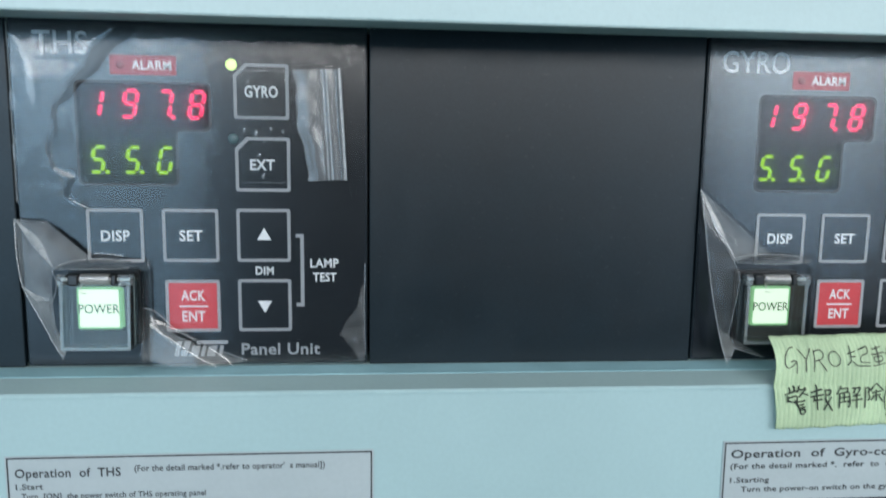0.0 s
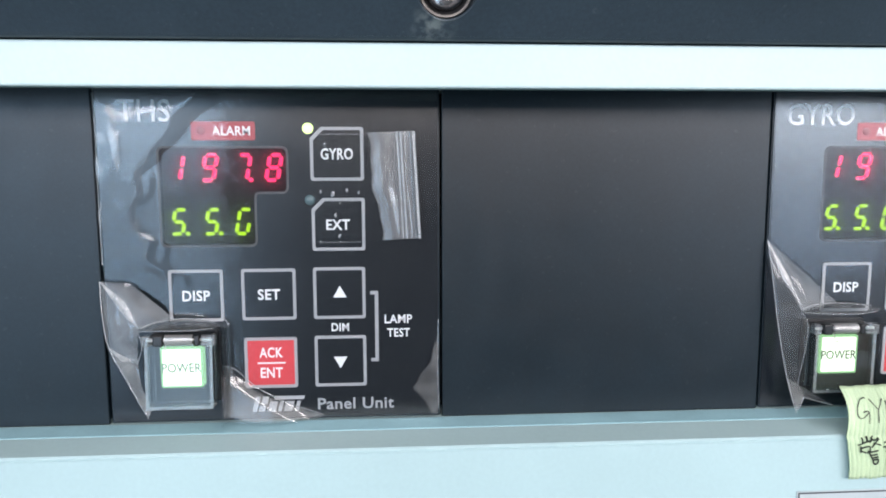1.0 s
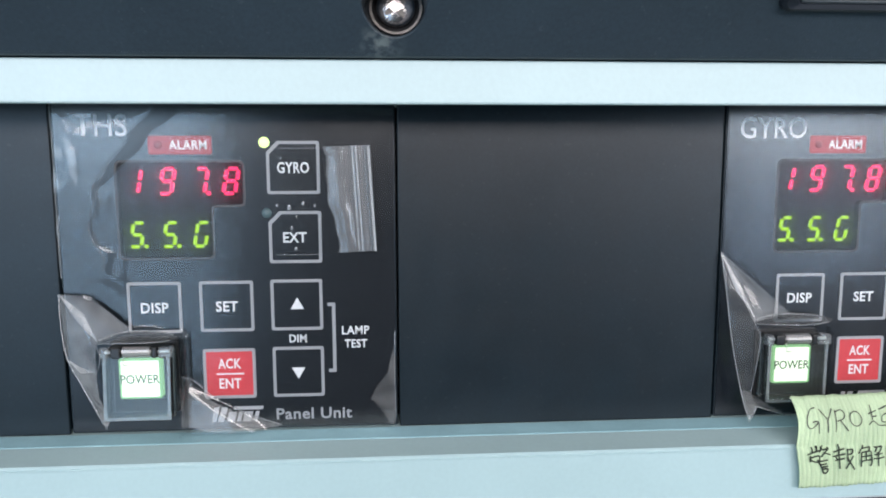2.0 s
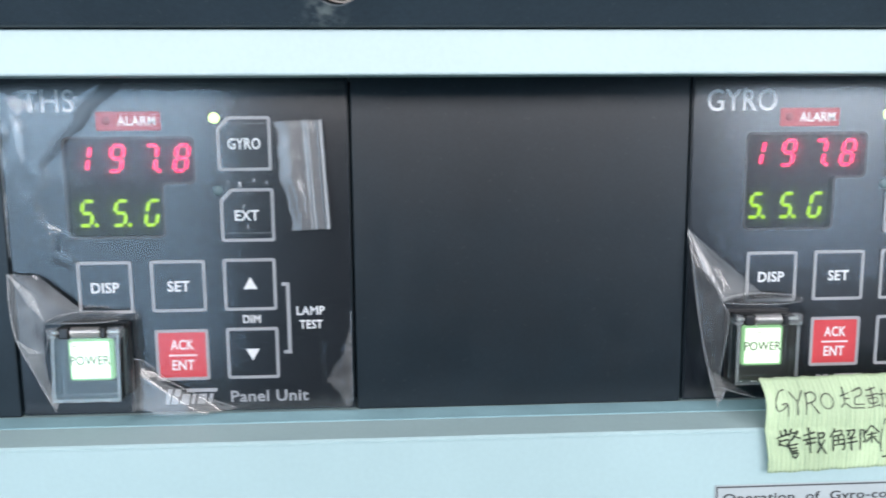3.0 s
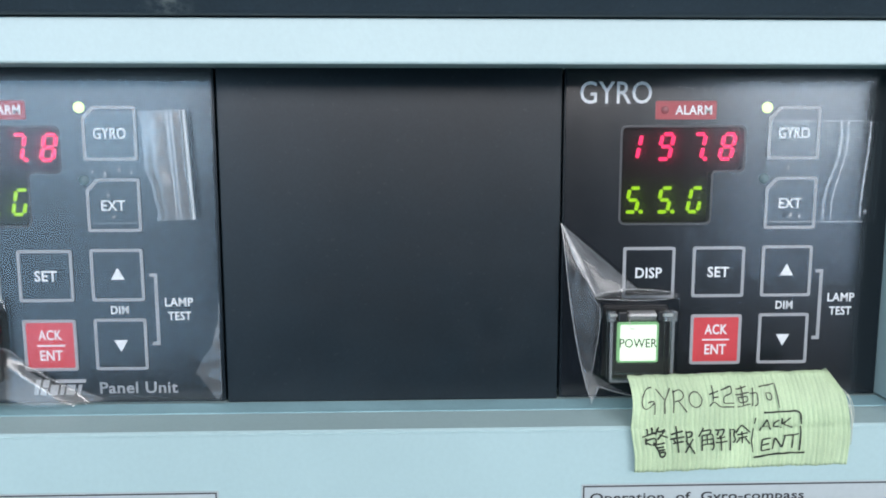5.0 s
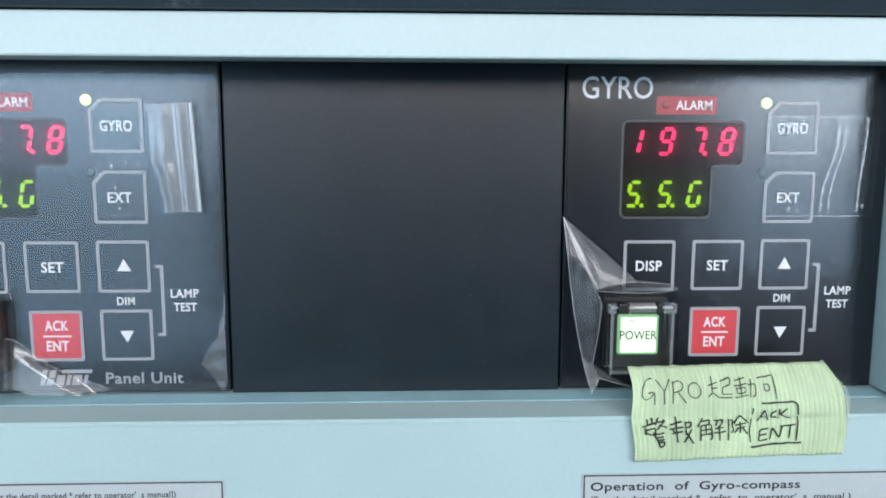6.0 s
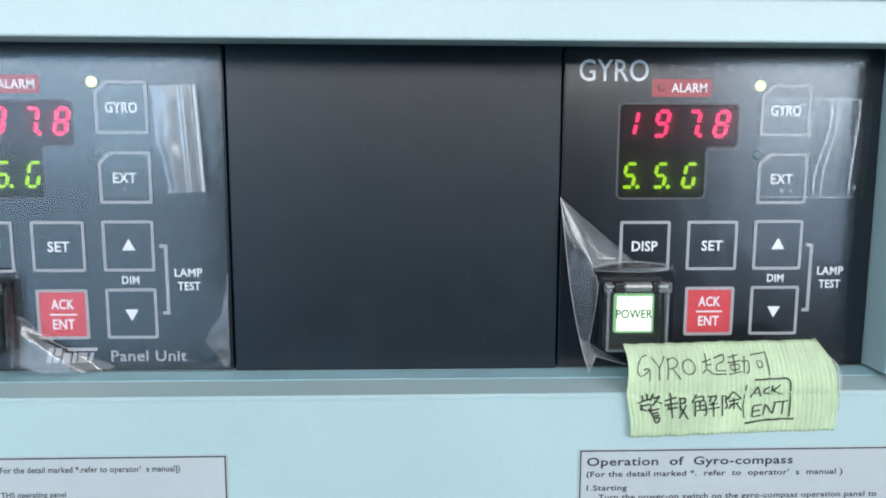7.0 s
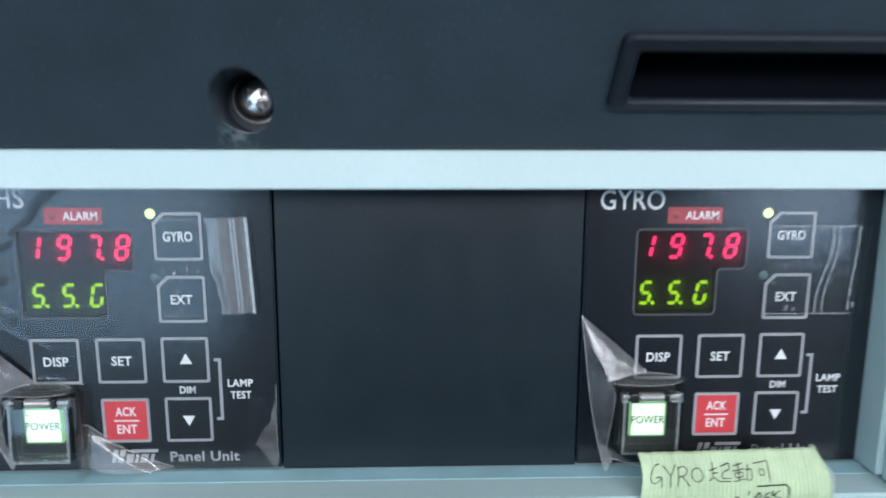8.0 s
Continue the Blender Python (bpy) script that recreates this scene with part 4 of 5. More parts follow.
def film_line(film, points, width, material=None, name="film_edge"):
    """The highlight on a cut or folded edge of loose film, drawn as a thin bead along (u, v, height) points."""
    pts = [Vector(p) for p in points]
    for _ in range(3):
        pts = [pts[0]] + [q for p, r in zip(pts, pts[1:]) for q in (p * 0.75 + r * 0.25, p * 0.25 + r * 0.75)] + [pts[-1]]
    line = [(p.x * MM, -(2.0 + p.z) * MM, p.y * MM) for p in pts]
    part(name, tube(bmesh.new(), line, width * MM, 5), material or EDGE_WHITE, film, "whitish bead for the film edge's highlight", smooth=True)


def film_hood(film, left, right, top):
    """The arched film over the hinge of the guard, from a tip at either side up to v = top."""
    bm = bmesh.new()
    ns, nt = 40, 10
    g = []
    for i in range(ns + 1):
        x = i / ns
        tip = Vector(left) * (1 - x) + Vector(right) * x
        w = math.sin(math.pi * x) ** 0.55
        rim = Vector((tip.x, tip.y + (top - tip.y) * w, tip.z * (1 - w) + 2.4 * w))
        brow = Vector((tip.x, tip.y * (1 - w) + (top - 3.0) * w, tip.z * (1 - w) + 12.4 * w))
        row = []
        for j in range(nt + 1):
            y = j / nt
            p = rim * (1 - y) + brow * y
            h = p.z + 1.6 * w * math.sin(math.pi * y) + 0.25 * w * crumple(p.x * 2, p.y * 3, 7.0)
            row.append(bm.verts.new((p.x * MM, -(1.9 + h) * MM, p.y * MM)))
        g.append(row)
    for i in range(ns):
        for j in range(nt):
            bm.faces.new((g[i][j], g[i + 1][j], g[i + 1][j + 1], g[i][j + 1]))
    bmesh.ops.remove_doubles(bm, verts=bm.verts, dist=2e-6)
    bmesh.ops.recalc_face_normals(bm, faces=bm.faces)
    part("film_hood", bm, HOOD_FILM, film, "milky arched film over the hinge", smooth=True)
    for y, width in ((0, 0.28), (nt, 0.16)):
        pts = []
        for i in range(1, ns):
            x = i / ns
            tip = Vector(left) * (1 - x) + Vector(right) * x
            w = math.sin(math.pi * x) ** 0.55
            pts.append((tip.x, tip.y + (top - tip.y) * w, tip.z * (1 - w) + 2.5 * w) if y == 0 else (tip.x, tip.y * (1 - w) + (top - 3.0) * w, tip.z * (1 - w) + 12.5 * w))
        film_line(film, pts[::4], width, name="film_fold")


# The heading sensor's film: a slope to the guard, a creased flap beside it and a milky end.
film_leaf(ths_film, ((-0.4, 63.1, 1.0), (12.0, 62.0, 0.8), (30.0, 47.0, 2.2), (16.9, 43.0, 9.0)), SLOPE_FILM, "loose film slope, its sheen put into the haze", 0.6)
film_leaf(ths_film, ((-0.4, 63.1, 1.1), (11.2, 55.0, 4.9), (18.0, 43.6, 9.2), (8.6, 51.5, 5.2)), RIDGE_HIGHLIGHT, "ridge of the film with its highlight as white haze", 0.2, 0.2, "film_crease")
film_leaf(ths_film, ((-0.4, 63.1, 1.0), (16.9, 43.0, 9.0), (16.6, 29.9, 9.5), (2.7, 35.4, 5.0)), SLOPE_FILM, "loose film flap", 0.8, 0.8)
film_leaf(ths_film, ((2.7, 35.9, 5.1), (9.1, 32.6, 7.1), (16.6, 30.9, 9.6), (9.3, 29.8, 7.1)), RIDGE_HIGHLIGHT, "crease of the film with its highlight as white haze", 0.2, 0.2, "film_crease")
film_leaf(ths_film, ((2.7, 35.4, 5.0), (16.6, 29.9, 9.5), (17.6, 20.0, 10.0), (10.1, 23.8, 7.5)), MILKY_FILM, "milky film end", 0.3, 0.6)
film_leaf(ths_film, ((10.1, 23.8, 7.5), (17.6, 20.0, 10.0), (21.5, 10.8, 10.6), (20.0, 5.6, 10.5)), MILKY_FILM, "milky film end", 0.3, 0.6)
film_line(ths_film, ((-0.4, 63.1, 1.0), (0.4, 50.0, 3.0), (2.7, 35.4, 5.0), (10.1, 23.8, 7.5), (20.0, 5.6, 10.5), (21.5, 10.8, 10.6)), 0.22)
film_line(ths_film, ((16.9, 43.0, 9.0), (19.5, 37.0, 10.2), (16.6, 29.9, 9.5)), 0.14)
crease = [(24.6, 119.5), (19.9, 115.5), (16.0, 109.0), (18.3, 105.0), (13.9, 96.0), (13.6, 90.0), (16.0, 83.5), (19.9, 78.7), (18.6, 72.5)]
film_line(ths_film, [(u, v, 0.2 + ths_height(u, v)) for u, v in crease], 0.13, FOLD_CLEAR, "film_crease")
film_line(ths_film, [(u + 1.6, v - 1.0, 0.2 + ths_height(u + 1.6, v - 1.0)) for u, v in crease[1:7]], 0.10, FOLD_CLEAR, "film_crease")
# Glints at the film's left edge, drawn as small hazy patches.
for spot in ([(0.4, 125), (3, 126.4), (6.8, 123), (5, 120.4), (2.4, 121.4), (0.4, 119)], [(0.4, 115), (2.6, 115), (4.2, 111), (2.6, 107), (0.4, 106)],
             [(5.5, 131), (9.4, 128), (11.6, 113), (9, 108), (7, 117)], [(0.4, 99), (2.4, 96.4), (2.2, 88), (0.4, 86)]):
    film_patch(ths_film, spot, ths_height, CREASE, "creased film, its sheen put into milky haze", 1.6)
film_hood(ths_film, (16.9, 43.0, 9.0), (50.4, 44.6, 7.5), 46.9)
film_line(ths_film, ((50, 26, 3.5), (55, 25.2, 3.4), (62, 17, 2.6), (74, 9.5, 1.8), (92, 2.6, 1.2)), 0.20)
# The gyro panel's film: a longer slope, a dark clear flap and a hanging tip.
film_leaf(gyro_film, ((-0.5, 78.2, 0.5), (14.0, 66.0, 0.7), (33.0, 49.5, 2.0), (12.3, 46.9, 9.0)), SLOPE_FILM, "loose film slope, its sheen put into the haze", 0.8)
film_leaf(gyro_film, ((-0.5, 78.2, 0.6), (7.6, 63.4, 4.0), (13.3, 47.8, 9.1), (5.4, 61.0, 4.4)), RIDGE_HIGHLIGHT, "ridge of the film with its highlight as white haze", 0.2, 0.2, "film_crease")
film_leaf(gyro_film, ((-0.5, 78.2, 0.5), (12.3, 46.9, 9.0), (3.3, 40.1, 6.0), (0.7, 66.9, 3.0)), FLAP_FILM, "clear film flap", 0.4, 0.5)
film_leaf(gyro_film, ((3.3, 40.1, 6.0), (12.3, 46.9, 9.0), (15.7, 41.0, 10.5), (12.0, 14.6, 9.5)), FLAP_FILM, "clear film flap", 0.3, 0.5)
film_leaf(gyro_film, ((3.3, 40.1, 6.0), (12.0, 14.6, 9.5), (9.8, 15.6, 8.8), (7.6, 16.7, 8.0)), FLAP_FILM, "clear film flap", 0.2, 0.4)
film_leaf(gyro_film, ((7.6, 16.7, 8.0), (12.0, 14.6, 9.5), (15.0, 8.4, 10.0), (12.1, 0.1, 9.5)), MILKY_FILM, "milky film tip", 0.2, 0.4)
film_leaf(gyro_film, ((12.0, 14.6, 9.5), (20.0, 9.2, 10.5), (29.0, 4.4, 9.0), (15.0, 8.0, 10.0)), FLAP_FILM, "clear film flap", 0.2, 0.3)
film_line(gyro_film, ((-0.5, 78.2, 0.5), (0.7, 66.9, 3.0), (3.3, 40.1, 6.0), (7.6, 16.7, 8.0), (12.1, 0.1, 9.5), (15.0, 8.4, 10.0)), 0.22)
film_line(gyro_film, ((12.3, 46.9, 9.0), (15.7, 41.0, 10.5), (12.0, 14.6, 9.5)), 0.14)
film_line(gyro_film, ((15.0, 8.4, 10.0), (21.0, 6.4, 10.0), (29.0, 4.0, 9.0)), 0.24)
film_hood(gyro_film, (12.3, 46.9, 9.0), (50.0, 47.6, 6.5), 49.4)
film_patch(ths_film, [(50, 26), (53, 23.5), (62, 15), (74, 8.5), (92, 2.0), (88, 0.6), (60, 0.8), (50.2, 4)], ths_height, CREASE, "creased film, its sheen put into milky haze")
film_patch(ths_film, [(142.8, 38), (141, 34), (139.5, 26), (134, 19), (131.5, 13), (136, 8), (140, 2), (142.8, 1.5)], ths_height, CREASE, "creased film, its sheen put into milky haze")


film_edge(ths_film, ((0.6, 142), (0.8, 110), (0.6, 64)), ths_height, 0.7)
film_edge(ths_film, ((50, 2), (70, 0.5), (100, 0.3), (142, 0.6)), ths_height, 0.7)
film_edge(ths_film, ((142.6, 44), (142.4, 20), (142.8, 2)), ths_height, 0.5)


# ---- clear tape strips ----
tapes = {}


def tape_strip(x0, u0, u1, v0, v1, bulge, label, slant):
    strip = thing("adhesive_tape", (x0, PANEL_Y, PANEL_Z), label, "adhesive tape", "clear tape strips on the panels")
    bm = bmesh.new()
    nu, nv = 44, 30
    g = [[None] * (nv + 1) for _ in range(nu + 1)]
    for i in range(nu + 1):
        for j in range(nv + 1):
            s, t = i / nu, j / nv
            u = u0 + (u1 - u0) * s + slant * (1 - t) * s
            v = v0 + (v1 - v0) * t + 0.5 * crumple(u, 4, 7.0)
            lift = 0.35 + bulge(s, t)
            g[i][j] = bm.verts.new((u * MM, -(2.6 + lift) * MM, v * MM))
    for i in range(nu):
        for j in range(nv):
            bm.faces.new((g[i][j], g[i + 1][j], g[i + 1][j + 1], g[i][j + 1]))
    bmesh.ops.recalc_face_normals(bm, faces=bm.faces)
    part("tape_body", bm, TAPE_CLEAR, strip, smooth=True)
    tapes[x0] = strip
    return strip


def gyro_bulge(s, t):
    wave = 0.58 + 0.10 * math.sin(5.2 * t - 0.4)
    return 0.2 * max(0.0, 1 - abs(s - wave) / 0.05) + 0.15 * max(0.0, 1 - abs(s - wave - 0.09) / 0.05) + 0.4 * max(0.0, 1 - abs(s - 0.86) / 0.04)


strip = tape_strip(THS_X, 91, 121, 78.5, 125.0, lambda q, t: 0.0, "clear tape strip with a loose whitened end beside the keys", 1.0)


def fold_edge(t):
    """Where the loose end lifts off: a wavering line down the strip."""
    return 112.6 + 6.2 * (1 - t) + 0.9 * math.sin(9.0 * t) + 0.4 * math.sin(23 * t)


bm = bmesh.new()
nu, nv = 40, 40
g = []
for i in range(nu + 1):
    q = i / nu
    col = []
    for j in range(nv + 1):
        t = j / nv
        a, b = fold_edge(t), 133.2 + 2.3 * (1 - t)
        rise = 1.1 * math.sin(math.pi * min(1.0, q / 0.55)) ** 2 * (0.7 + 0.3 * math.sin(5 * t)) + 0.5 * math.exp(-((q - 0.70) / 0.08) ** 2) + 1.4 * max(0.0, q - 0.86) / 0.14
        col.append(bm.verts.new(((a + (b - a) * q) * MM, -(3.2 + rise) * MM, (79.8 + 45.6 * t + 0.7 * q) * MM)))
    g.append(col)
for i in range(nu):
    for j in range(nv):
        bm.faces.new((g[i][j], g[i + 1][j], g[i + 1][j + 1], g[i][j + 1]))
bmesh.ops.recalc_face_normals(bm, faces=bm.faces)
part("folded_end", bm, FOLD_CLEAR, strip, "whitened loose tape end", smooth=True)
for v in (78.9, 124.6):
    part("tape_edge", boxed(92 * MM, 112 * MM, -3.25 * MM, -3.1 * MM, v * MM, (v + 0.22) * MM), FOLD_CLEAR, strip)
for shift, w in ((0.0, 1.0), (-5.6, 0.5), (-7.2, 0.5)):
    part("tape_edge", slab(bmesh.new(), [((u + shift) * MM, v * MM) for u, v in ((132.8 - w, 126.0), (132.8, 126.0), (135.4, 80.4), (135.4 - w, 80.4))],
                           -5.1 * MM, -4.85 * MM), EDGE_WHITE, strip)
strip = tape_strip(GYRO_X, 87, 138, 78, 121.5, gyro_bulge, "wrinkled clear tape strip across the keys of the gyro panel", -1.0)
for base, amp, v0, v1, w in ((114.5, 2.6, 79, 121, 1.1), (117.8, 2.3, 79, 121, 0.8), (128.8, 0.6, 80, 121, 1.0)):
    left = [(base + amp * math.sin(4.6 * k / 20 - 2.2) + 1.5 * k / 20, v0 + (v1 - v0) * k / 20) for k in range(21)]
    loop = [(u * MM, v * MM) for u, v in left] + [((u + w * (0.6 + 0.4 * math.sin(v))) * MM, v * MM) for u, v in left[::-1]]
    part("tape_crease", slab(bmesh.new(), loop, -4.5 * MM, -4.3 * MM), TAPE_CREASE, strip)
for v in (78.2, 121.2):
    part("tape_edge", boxed(88 * MM, 131 * MM, -3.4 * MM, -3.2 * MM, v * MM, (v + 0.35) * MM), EDGE_WHITE, strip)


for x0, spots in ((THS_X, ((93, 100.5, 0.8), (98, 99.4, 1.2), (104, 101.2, 0.9), (95, 120.5, 0.7), (99, 90.5, 0.9), (100.5, 81.5, 1.0), (109, 100.2, 0.8), (101, 95.8, 0.6))),
                  (GYRO_X, ((97, 101.4, 1.1), (90, 117.0, 0.7), (92, 93.5, 0.8), (99, 81.0, 1.3), (103, 80.5, 1.0), (113, 119.5, 1.0), (107, 108.5, 0.7), (132, 82.5, 1.2)))):
    for u, v, r in spots:
        bm = dome(bmesh.new(), u * MM, v * MM, -3.0 * MM, 0.65 * r * MM, 0.12 * MM, 10, 3)
        for q in bm.verts:
            q.co.z = v * MM + (q.co.z - v * MM) * 1.5 + 0.2 * (q.co.x - u * MM)
        part("tape_bubble", bm, EDGE_WHITE, tapes[x0], smooth=True)


# ---- cloth tape note ----
NX0 = 0.1680


def note_point(s, r, lift=0.0):
    """A place on the note: s across 0..1, r down 0..1; its top curls back over the ledge."""
    z = 1.1264 - 0.0388 * r
    if z < 1.1055:
        y = face_y(1.106 - z) - 0.0016 - 0.0009 * math.sin(5 * s + 1)
    else:
        k = (z - 1.1055) / 0.022
        y = 0.2664 + 0.0075 * k ** 2.2 - 0.0012 * math.sin(math.pi * k)
    corner = max(0.0, s - 0.93) / 0.07 * max(0.0, 1 - r / 0.22)
    y += 0.006 * corner
    x0 = NX0 + 0.0018 * r + 0.0006 * math.sin(9 * r)
    x1 = 0.2563 + 0.0030 * min(1.0, r * 1.6) - 0.0005 * math.sin(7 * r) - 0.0014 * corner
    z += 0.0008 * (s - 0.5) * 2 - 0.0012 * corner + 0.00045 * noise.noise(Vector((s * 24, r * 2, 0.3)))
    return Vector((x0 + (x1 - x0) * s, y - lift, z))


note = thing("tape_note", (0, 0, 0), "pale green ribbed cloth tape note with handwriting below the gyro instrument", "tape label")
bm = bmesh.new()
ns, nr = 460, 30
g = []
for i in range(ns + 1):
    s = i / ns
    rib = 0.00075 * abs(math.cos(math.pi * s * 44)) ** 0.7 * (0.75 + 0.5 * noise.noise(Vector((s * 30, 0, 1))))
    g.append([bm.verts.new(note_point(s, j / nr, rib)) for j in range(nr + 1)])
back = [[bm.verts.new(note_point(i / ns, j / nr, -0.00025)) for j in (0, nr)] for i in (0, ns)]
for i in range(ns):
    for j in range(nr):
        bm.faces.new((g[i][j], g[i][j + 1], g[i + 1][j + 1], g[i + 1][j]))
bmesh.ops.delete(bm, geom=[v for row in back for v in row], context="VERTS")
sheet = part("tape_sheet", bm, CLOTH_TAPE, note, "ribbed pale green cloth tape", smooth=True)
thick = sheet.modifiers.new("thickness", "SOLIDIFY")
thick.thickness, thick.offset = 0.0003, -1.0


for k, (a, b, c) in enumerate(((1.0, 3.4, 9), (2.0, 5.0, 15), (3.2, 4.2, 20), (0.4, 1.6, 5), (5.0, 2.6, 12), (8.0, 1.8, 8))):
    top = note_point(0.998, 0.16 + 0.02 * a, 0.0004)
    line = [top + Vector((b * MM * math.sin(1.9 * q / 9), -0.0006 - 0.0008 * math.sin(q / 3 + k), -c * MM * (q / 9) ** 1.4 * 1.1)) for q in range(10)]
    part("loose_thread", tube(bmesh.new(), line, 0.10 * MM + 0.02 * MM * (k % 3), 5), THREAD, note, "pale frayed thread", smooth=True)


def pen(strokes, width, material, name="handwriting"):
    """Pen strokes on the note; coordinates run 72..1207 across and 57..547 down the note."""
    bm = bmesh.new()
    for stroke in strokes:
        pts = []
        for (ax, ay), (bx, by) in zip(stroke, stroke[1:]):
            n = max(2, int(math.hypot(bx - ax, by - ay) / 8))
            pts += [(ax + (bx - ax) * k / n, ay + (by - ay) * k / n) for k in range(n)]
        pts.append(stroke[-1])
        for _ in range(2):
            pts = [pts[0]] + [tuple((pts[k - 1][c] + 2 * pts[k][c] + pts[k + 1][c]) / 4 for c in (0, 1)) for k in range(1, len(pts) - 1)] + [pts[-1]]
        rows = []
        for k, (x, y) in enumerate(pts):
            (ax, ay), (bx, by) = pts[max(k - 1, 0)], pts[min(k + 1, len(pts) - 1)]
            d = Vector((bx - ax, by - ay))
            d = d.normalized() if d.length > 0 else Vector((1, 0))
            w = width * (0.75 + 0.45 * (noise.noise(Vector((x * 0.03, y * 0.03, 5))) + 0.5))
            rows.append([bm.verts.new(note_point((x + q * d.y * w - 72) / 1135, (y - q * d.x * w - 57) / 490, 0.00088)) for q in (-1, 1)])
        for p, q in zip(rows, rows[1:]):
            bm.faces.new((p[0], p[1], q[1], q[0]))
    part(name, bm, material, note)


pen([[(180, 112), (150, 115), (124, 150), (118, 190), (136, 214), (166, 204), (184, 182)], [(152, 180), (186, 176), (188, 242)]], 3.1, PEN_THIN)
pen([[(200, 116), (236, 166)], [(276, 114), (238, 172), (240, 236)]], 3.1, PEN_THIN)
pen([[(290, 126), (284, 234)], [(288, 134), (326, 124), (346, 148), (330, 174), (292, 180)], [(312, 180), (356, 236)]], 3.1, PEN_THIN)
pen([[(402 + 35 * math.cos(math.pi * i / 8), 172 + 38 * math.sin(math.pi * i / 8)) for i in range(17)]], 3.1, PEN_THIN)
pen([[(478, 150), (530, 134)], [(502, 108), (496, 182)], [(500, 164), (526, 160)], [(474, 206), (500, 182), (532, 208), (604, 214)],
     [(546, 130), (604, 114), (598, 150), (556, 158), (548, 192), (604, 196)]], 3.1, PEN)
pen([[(625, 130), (682, 119)], [(616, 156), (692, 147)], [(630, 166), (682, 164), (678, 190), (632, 192), (630, 166)], [(656, 114), (654, 208)],
     [(620, 212), (692, 202)], [(694, 152), (736, 146), (730, 206), (714, 211)], [(716, 124), (700, 212)]], 3.1, PEN_THIN)
pen([[(750, 122), (834, 107)], [(838, 106), (841, 222)], [(780, 150), (811, 147), (808, 181), (782, 183), (780, 150)]], 3.1, PEN_THIN)
pen([[(122, 356), (200, 334)], [(150, 318), (150, 352)], [(176, 312), (172, 346)], [(134, 376), (192, 364), (186, 398)], [(138, 388), (164, 402)],
     [(140, 362), (136, 398)], [(212, 308), (188, 346)], [(204, 330), (244, 324)], [(236, 328), (198, 372)], [(212, 344), (252, 362)]], 4.6, PEN)
pen([[(168, 402), (234, 388)], [(184, 416), (228, 409)], [(192, 429), (232, 424)], [(200, 440), (234, 436), (226, 462), (204, 467), (200, 440)],
     [(176, 388), (200, 440)]], 4.8, PEN)
pen([[(268, 346), (332, 330)], [(300, 306), (299, 372)], [(262, 372), (338, 360)], [(274, 396), (332, 384)], [(300, 372), (300, 444)],
     [(280, 376), (288, 390)], [(344, 340), (382, 334), (376, 362), (350, 366)], [(350, 332), (350, 404)], [(344, 380), (386, 454)], [(382, 374), (336, 444)]], 4.6, PEN)
pen([[(442, 318), (412, 362)], [(434, 336), (482, 329), (470, 356)], [(430, 358), (424, 442)], [(430, 360), (486, 354), (488, 432), (476, 440)],
     [(430, 386), (484, 381)], [(430, 411), (484, 406)], [(456, 360), (455, 410)]], 4.2, PEN)
pen([[(500, 334), (552, 327), (536, 362), (520, 368)], [(522, 330), (508, 362)], [(504, 378), (552, 370)], [(498, 402), (562, 394)], [(528, 362), (528, 444)]], 4.2, PEN)
pen([[(580, 328), (574, 444)], [(580, 334), (607, 333), (594, 364), (609, 390), (590, 402)], [(640, 308), (608, 352)], [(640, 308), (684, 352)],
     [(614, 362), (672, 355)], [(620, 380), (668, 374)], [(641, 344), (640, 408)], [(626, 384), (608, 404)], [(656, 382), (680, 414)]], 4.0, PEN)
pen([[(714, 272), (706, 304)], [(702, 330), (688, 396), (696, 460)]], 3.2, PEN)
pen([[(758, 247), (926, 238), (950, 256), (950, 350), (944, 462)]], 4.6, PEN, "frame_mark")
pen([[(702, 487), (820, 478), (974, 473)]], 5.4, PEN, "frame_mark")
pen([[(772, 284), (734, 346)], [(772, 284), (792, 342)], [(744, 326), (792, 320)], [(836, 290), (806, 304), (805, 328), (838, 332)],
     [(852, 278), (846, 338)], [(896, 274), (852, 310), (908, 332)]], 4.2, PEN)
pen([[(746, 394), (739, 456), (788, 450)], [(746, 395), (792, 389)], [(744, 425), (782, 420)], [(800, 452), (812, 388), (850, 447), (866, 384)],
     [(858, 381), (938, 371)], [(910, 375), (904, 448)]], 4.2, PEN)


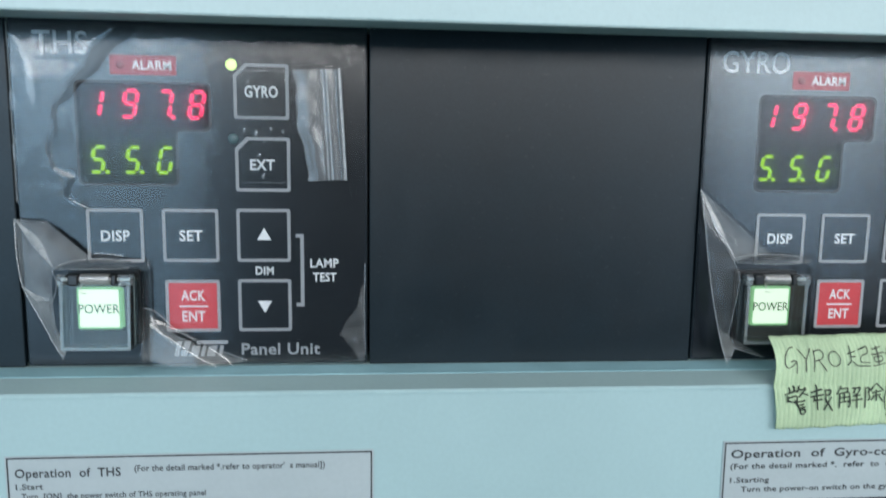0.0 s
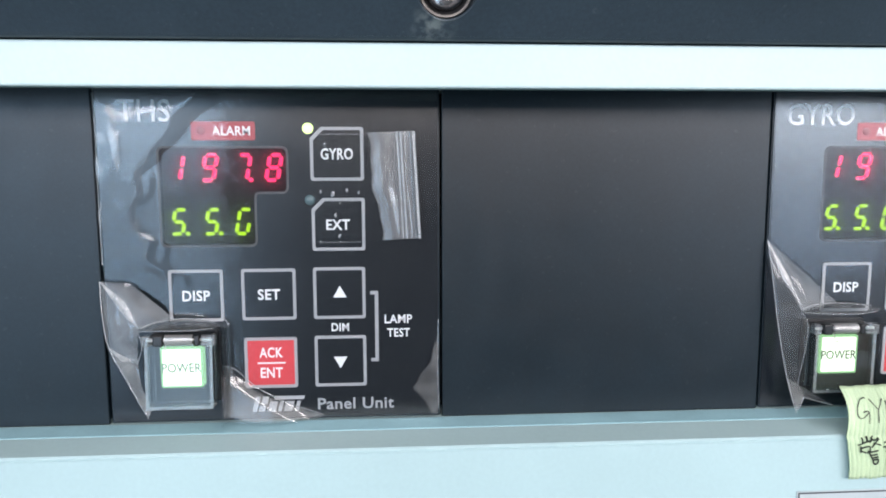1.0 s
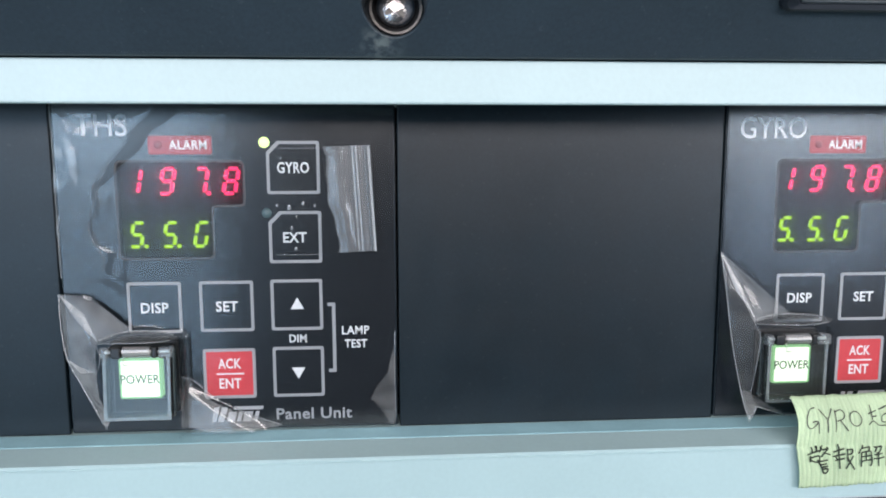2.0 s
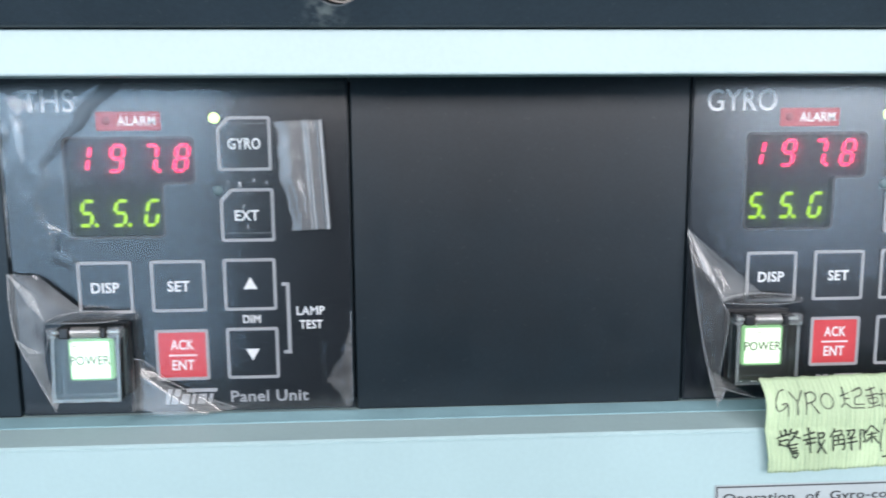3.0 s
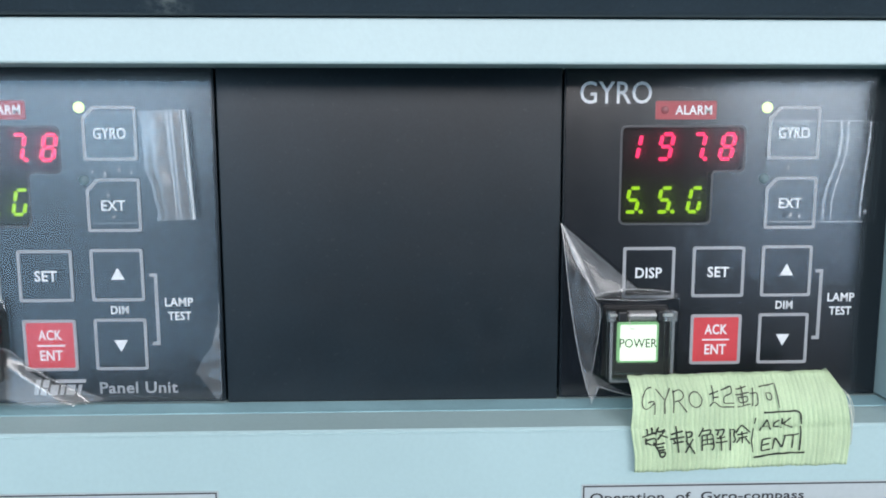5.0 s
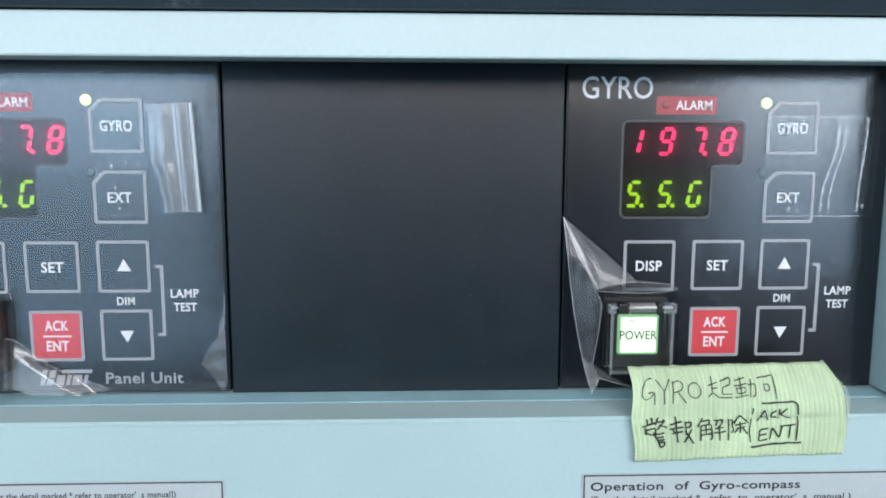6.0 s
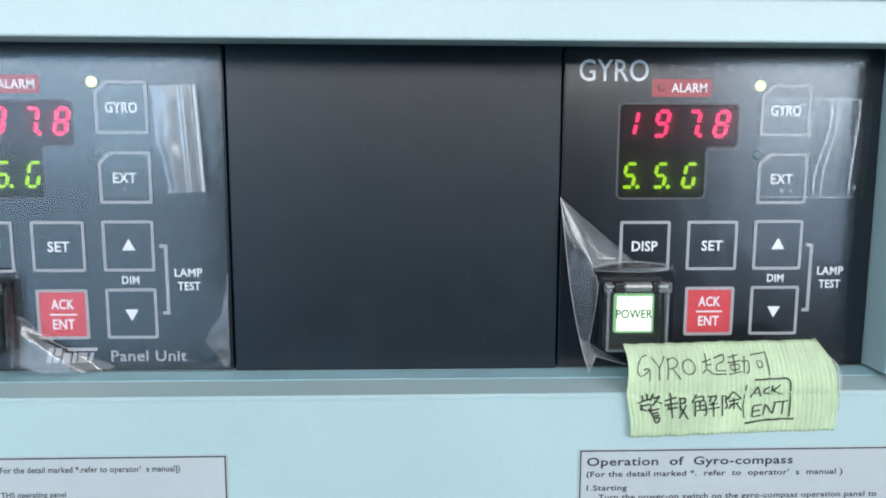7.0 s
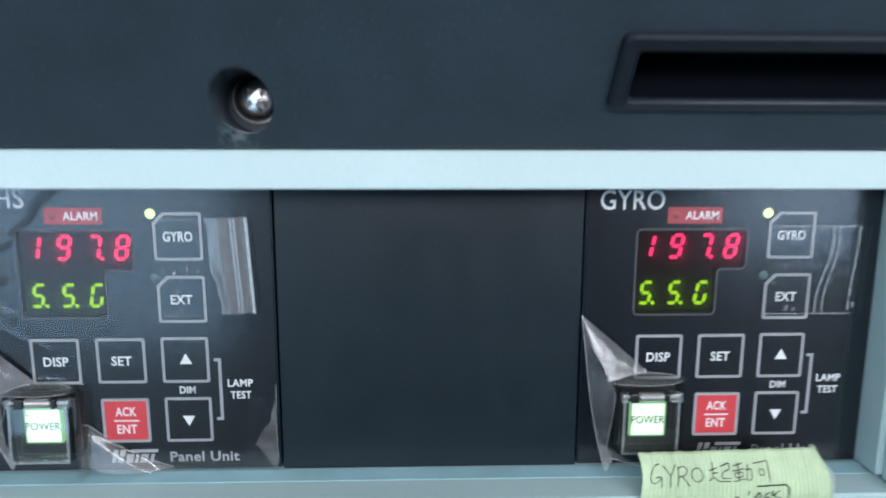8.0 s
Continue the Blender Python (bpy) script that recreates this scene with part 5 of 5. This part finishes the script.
# ---- instruction sheets ----
def sheet_point_tools(x0, x1, top, label):
    """A laminated sheet on the console front; its parts use x along and z up from its top edge, in the sheet's own plane."""
    ob = thing("instruction_sheet", (0, face_y(top * MM), 1.106 - top * MM), label, "instruction sheet", "instruction sheets on the console front")
    part("paper", boxed((x0 - 0.6) * MM, (x1 + 0.6) * MM, -0.45 * MM, -0.03 * MM, -118.6 * MM, 0.5 * MM), PAPER, ob, "grey-white printed paper")
    t = 0.6
    part("border_line", ring(bmesh.new(), [(x1 * MM, 0), (x0 * MM, 0), (x0 * MM, -118 * MM), (x1 * MM, -118 * MM)],
                             [((x1 - t) * MM, -t * MM), ((x0 + t) * MM, -t * MM), ((x0 + t) * MM, (-118 + t) * MM), ((x1 - t) * MM, (-118 + t) * MM)],
                             -0.52 * MM, -0.40 * MM), TONER, ob)
    return ob


def printed(sheet_ob, text, a, b, base, cap, weight=0.016):
    lettering(text, a * MM, b * MM, base * MM, (base + cap) * MM, -0.46 * MM, TONER, sheet_ob, weight=weight, depth=0.00006)


ths_sheet = sheet_point_tools(-144.0, -0.6, 26.2, "laminated typed instruction sheet for the heading sensor")
printed(ths_sheet, "Operation  of  THS", -141.0, -100.5, -8.4, 3.7)
printed(ths_sheet, "(For the detail marked *.refer to operator'  s manual])", -95.2, -19.8, -6.6, 2.6)
printed(ths_sheet, "1.Start", -141.0, -130.6, -13.3, 2.3)
printed(ths_sheet, "Turn  [ON]  the power switch of THS operating panel", -139.0, -67.6, -17.4, 2.4)
for k, (a, b) in enumerate(((-139, -72), (-139, -88), (-141, -122), (-139, -60), (-139, -75))):
    part("text_bar", boxed(a * MM, b * MM, -0.5 * MM, -0.44 * MM, (-22.6 - 4.4 * k) * MM, (-21.0 - 4.4 * k) * MM), TONER, ths_sheet)
gyro_sheet = sheet_point_tools(149.6, 292.0, 25.8, "laminated typed instruction sheet for the gyro-compass")
printed(gyro_sheet, "Operation  of  Gyro-compass", 152.6, 242.6, -7.0, 3.7)
printed(gyro_sheet, "(For the detail marked *.  refer  to  operator'  s  manual )", 152.6, 265.0, -12.0, 2.5)
printed(gyro_sheet, "1.Starting", 152.8, 170.4, -18.2, 2.4)
printed(gyro_sheet, "Turn the power-on switch on the gyro-compass operation panel to", 158.0, 281.0, -22.4, 2.4)
for k, (a, b) in enumerate(((157, 240), (157, 262), (151.5, 175), (157, 270), (157, 236))):
    part("text_bar", boxed(a * MM, b * MM, -0.5 * MM, -0.44 * MM, (-28.0 - 4.4 * k) * MM, (-26.4 - 4.4 * k) * MM), TONER, gyro_sheet)
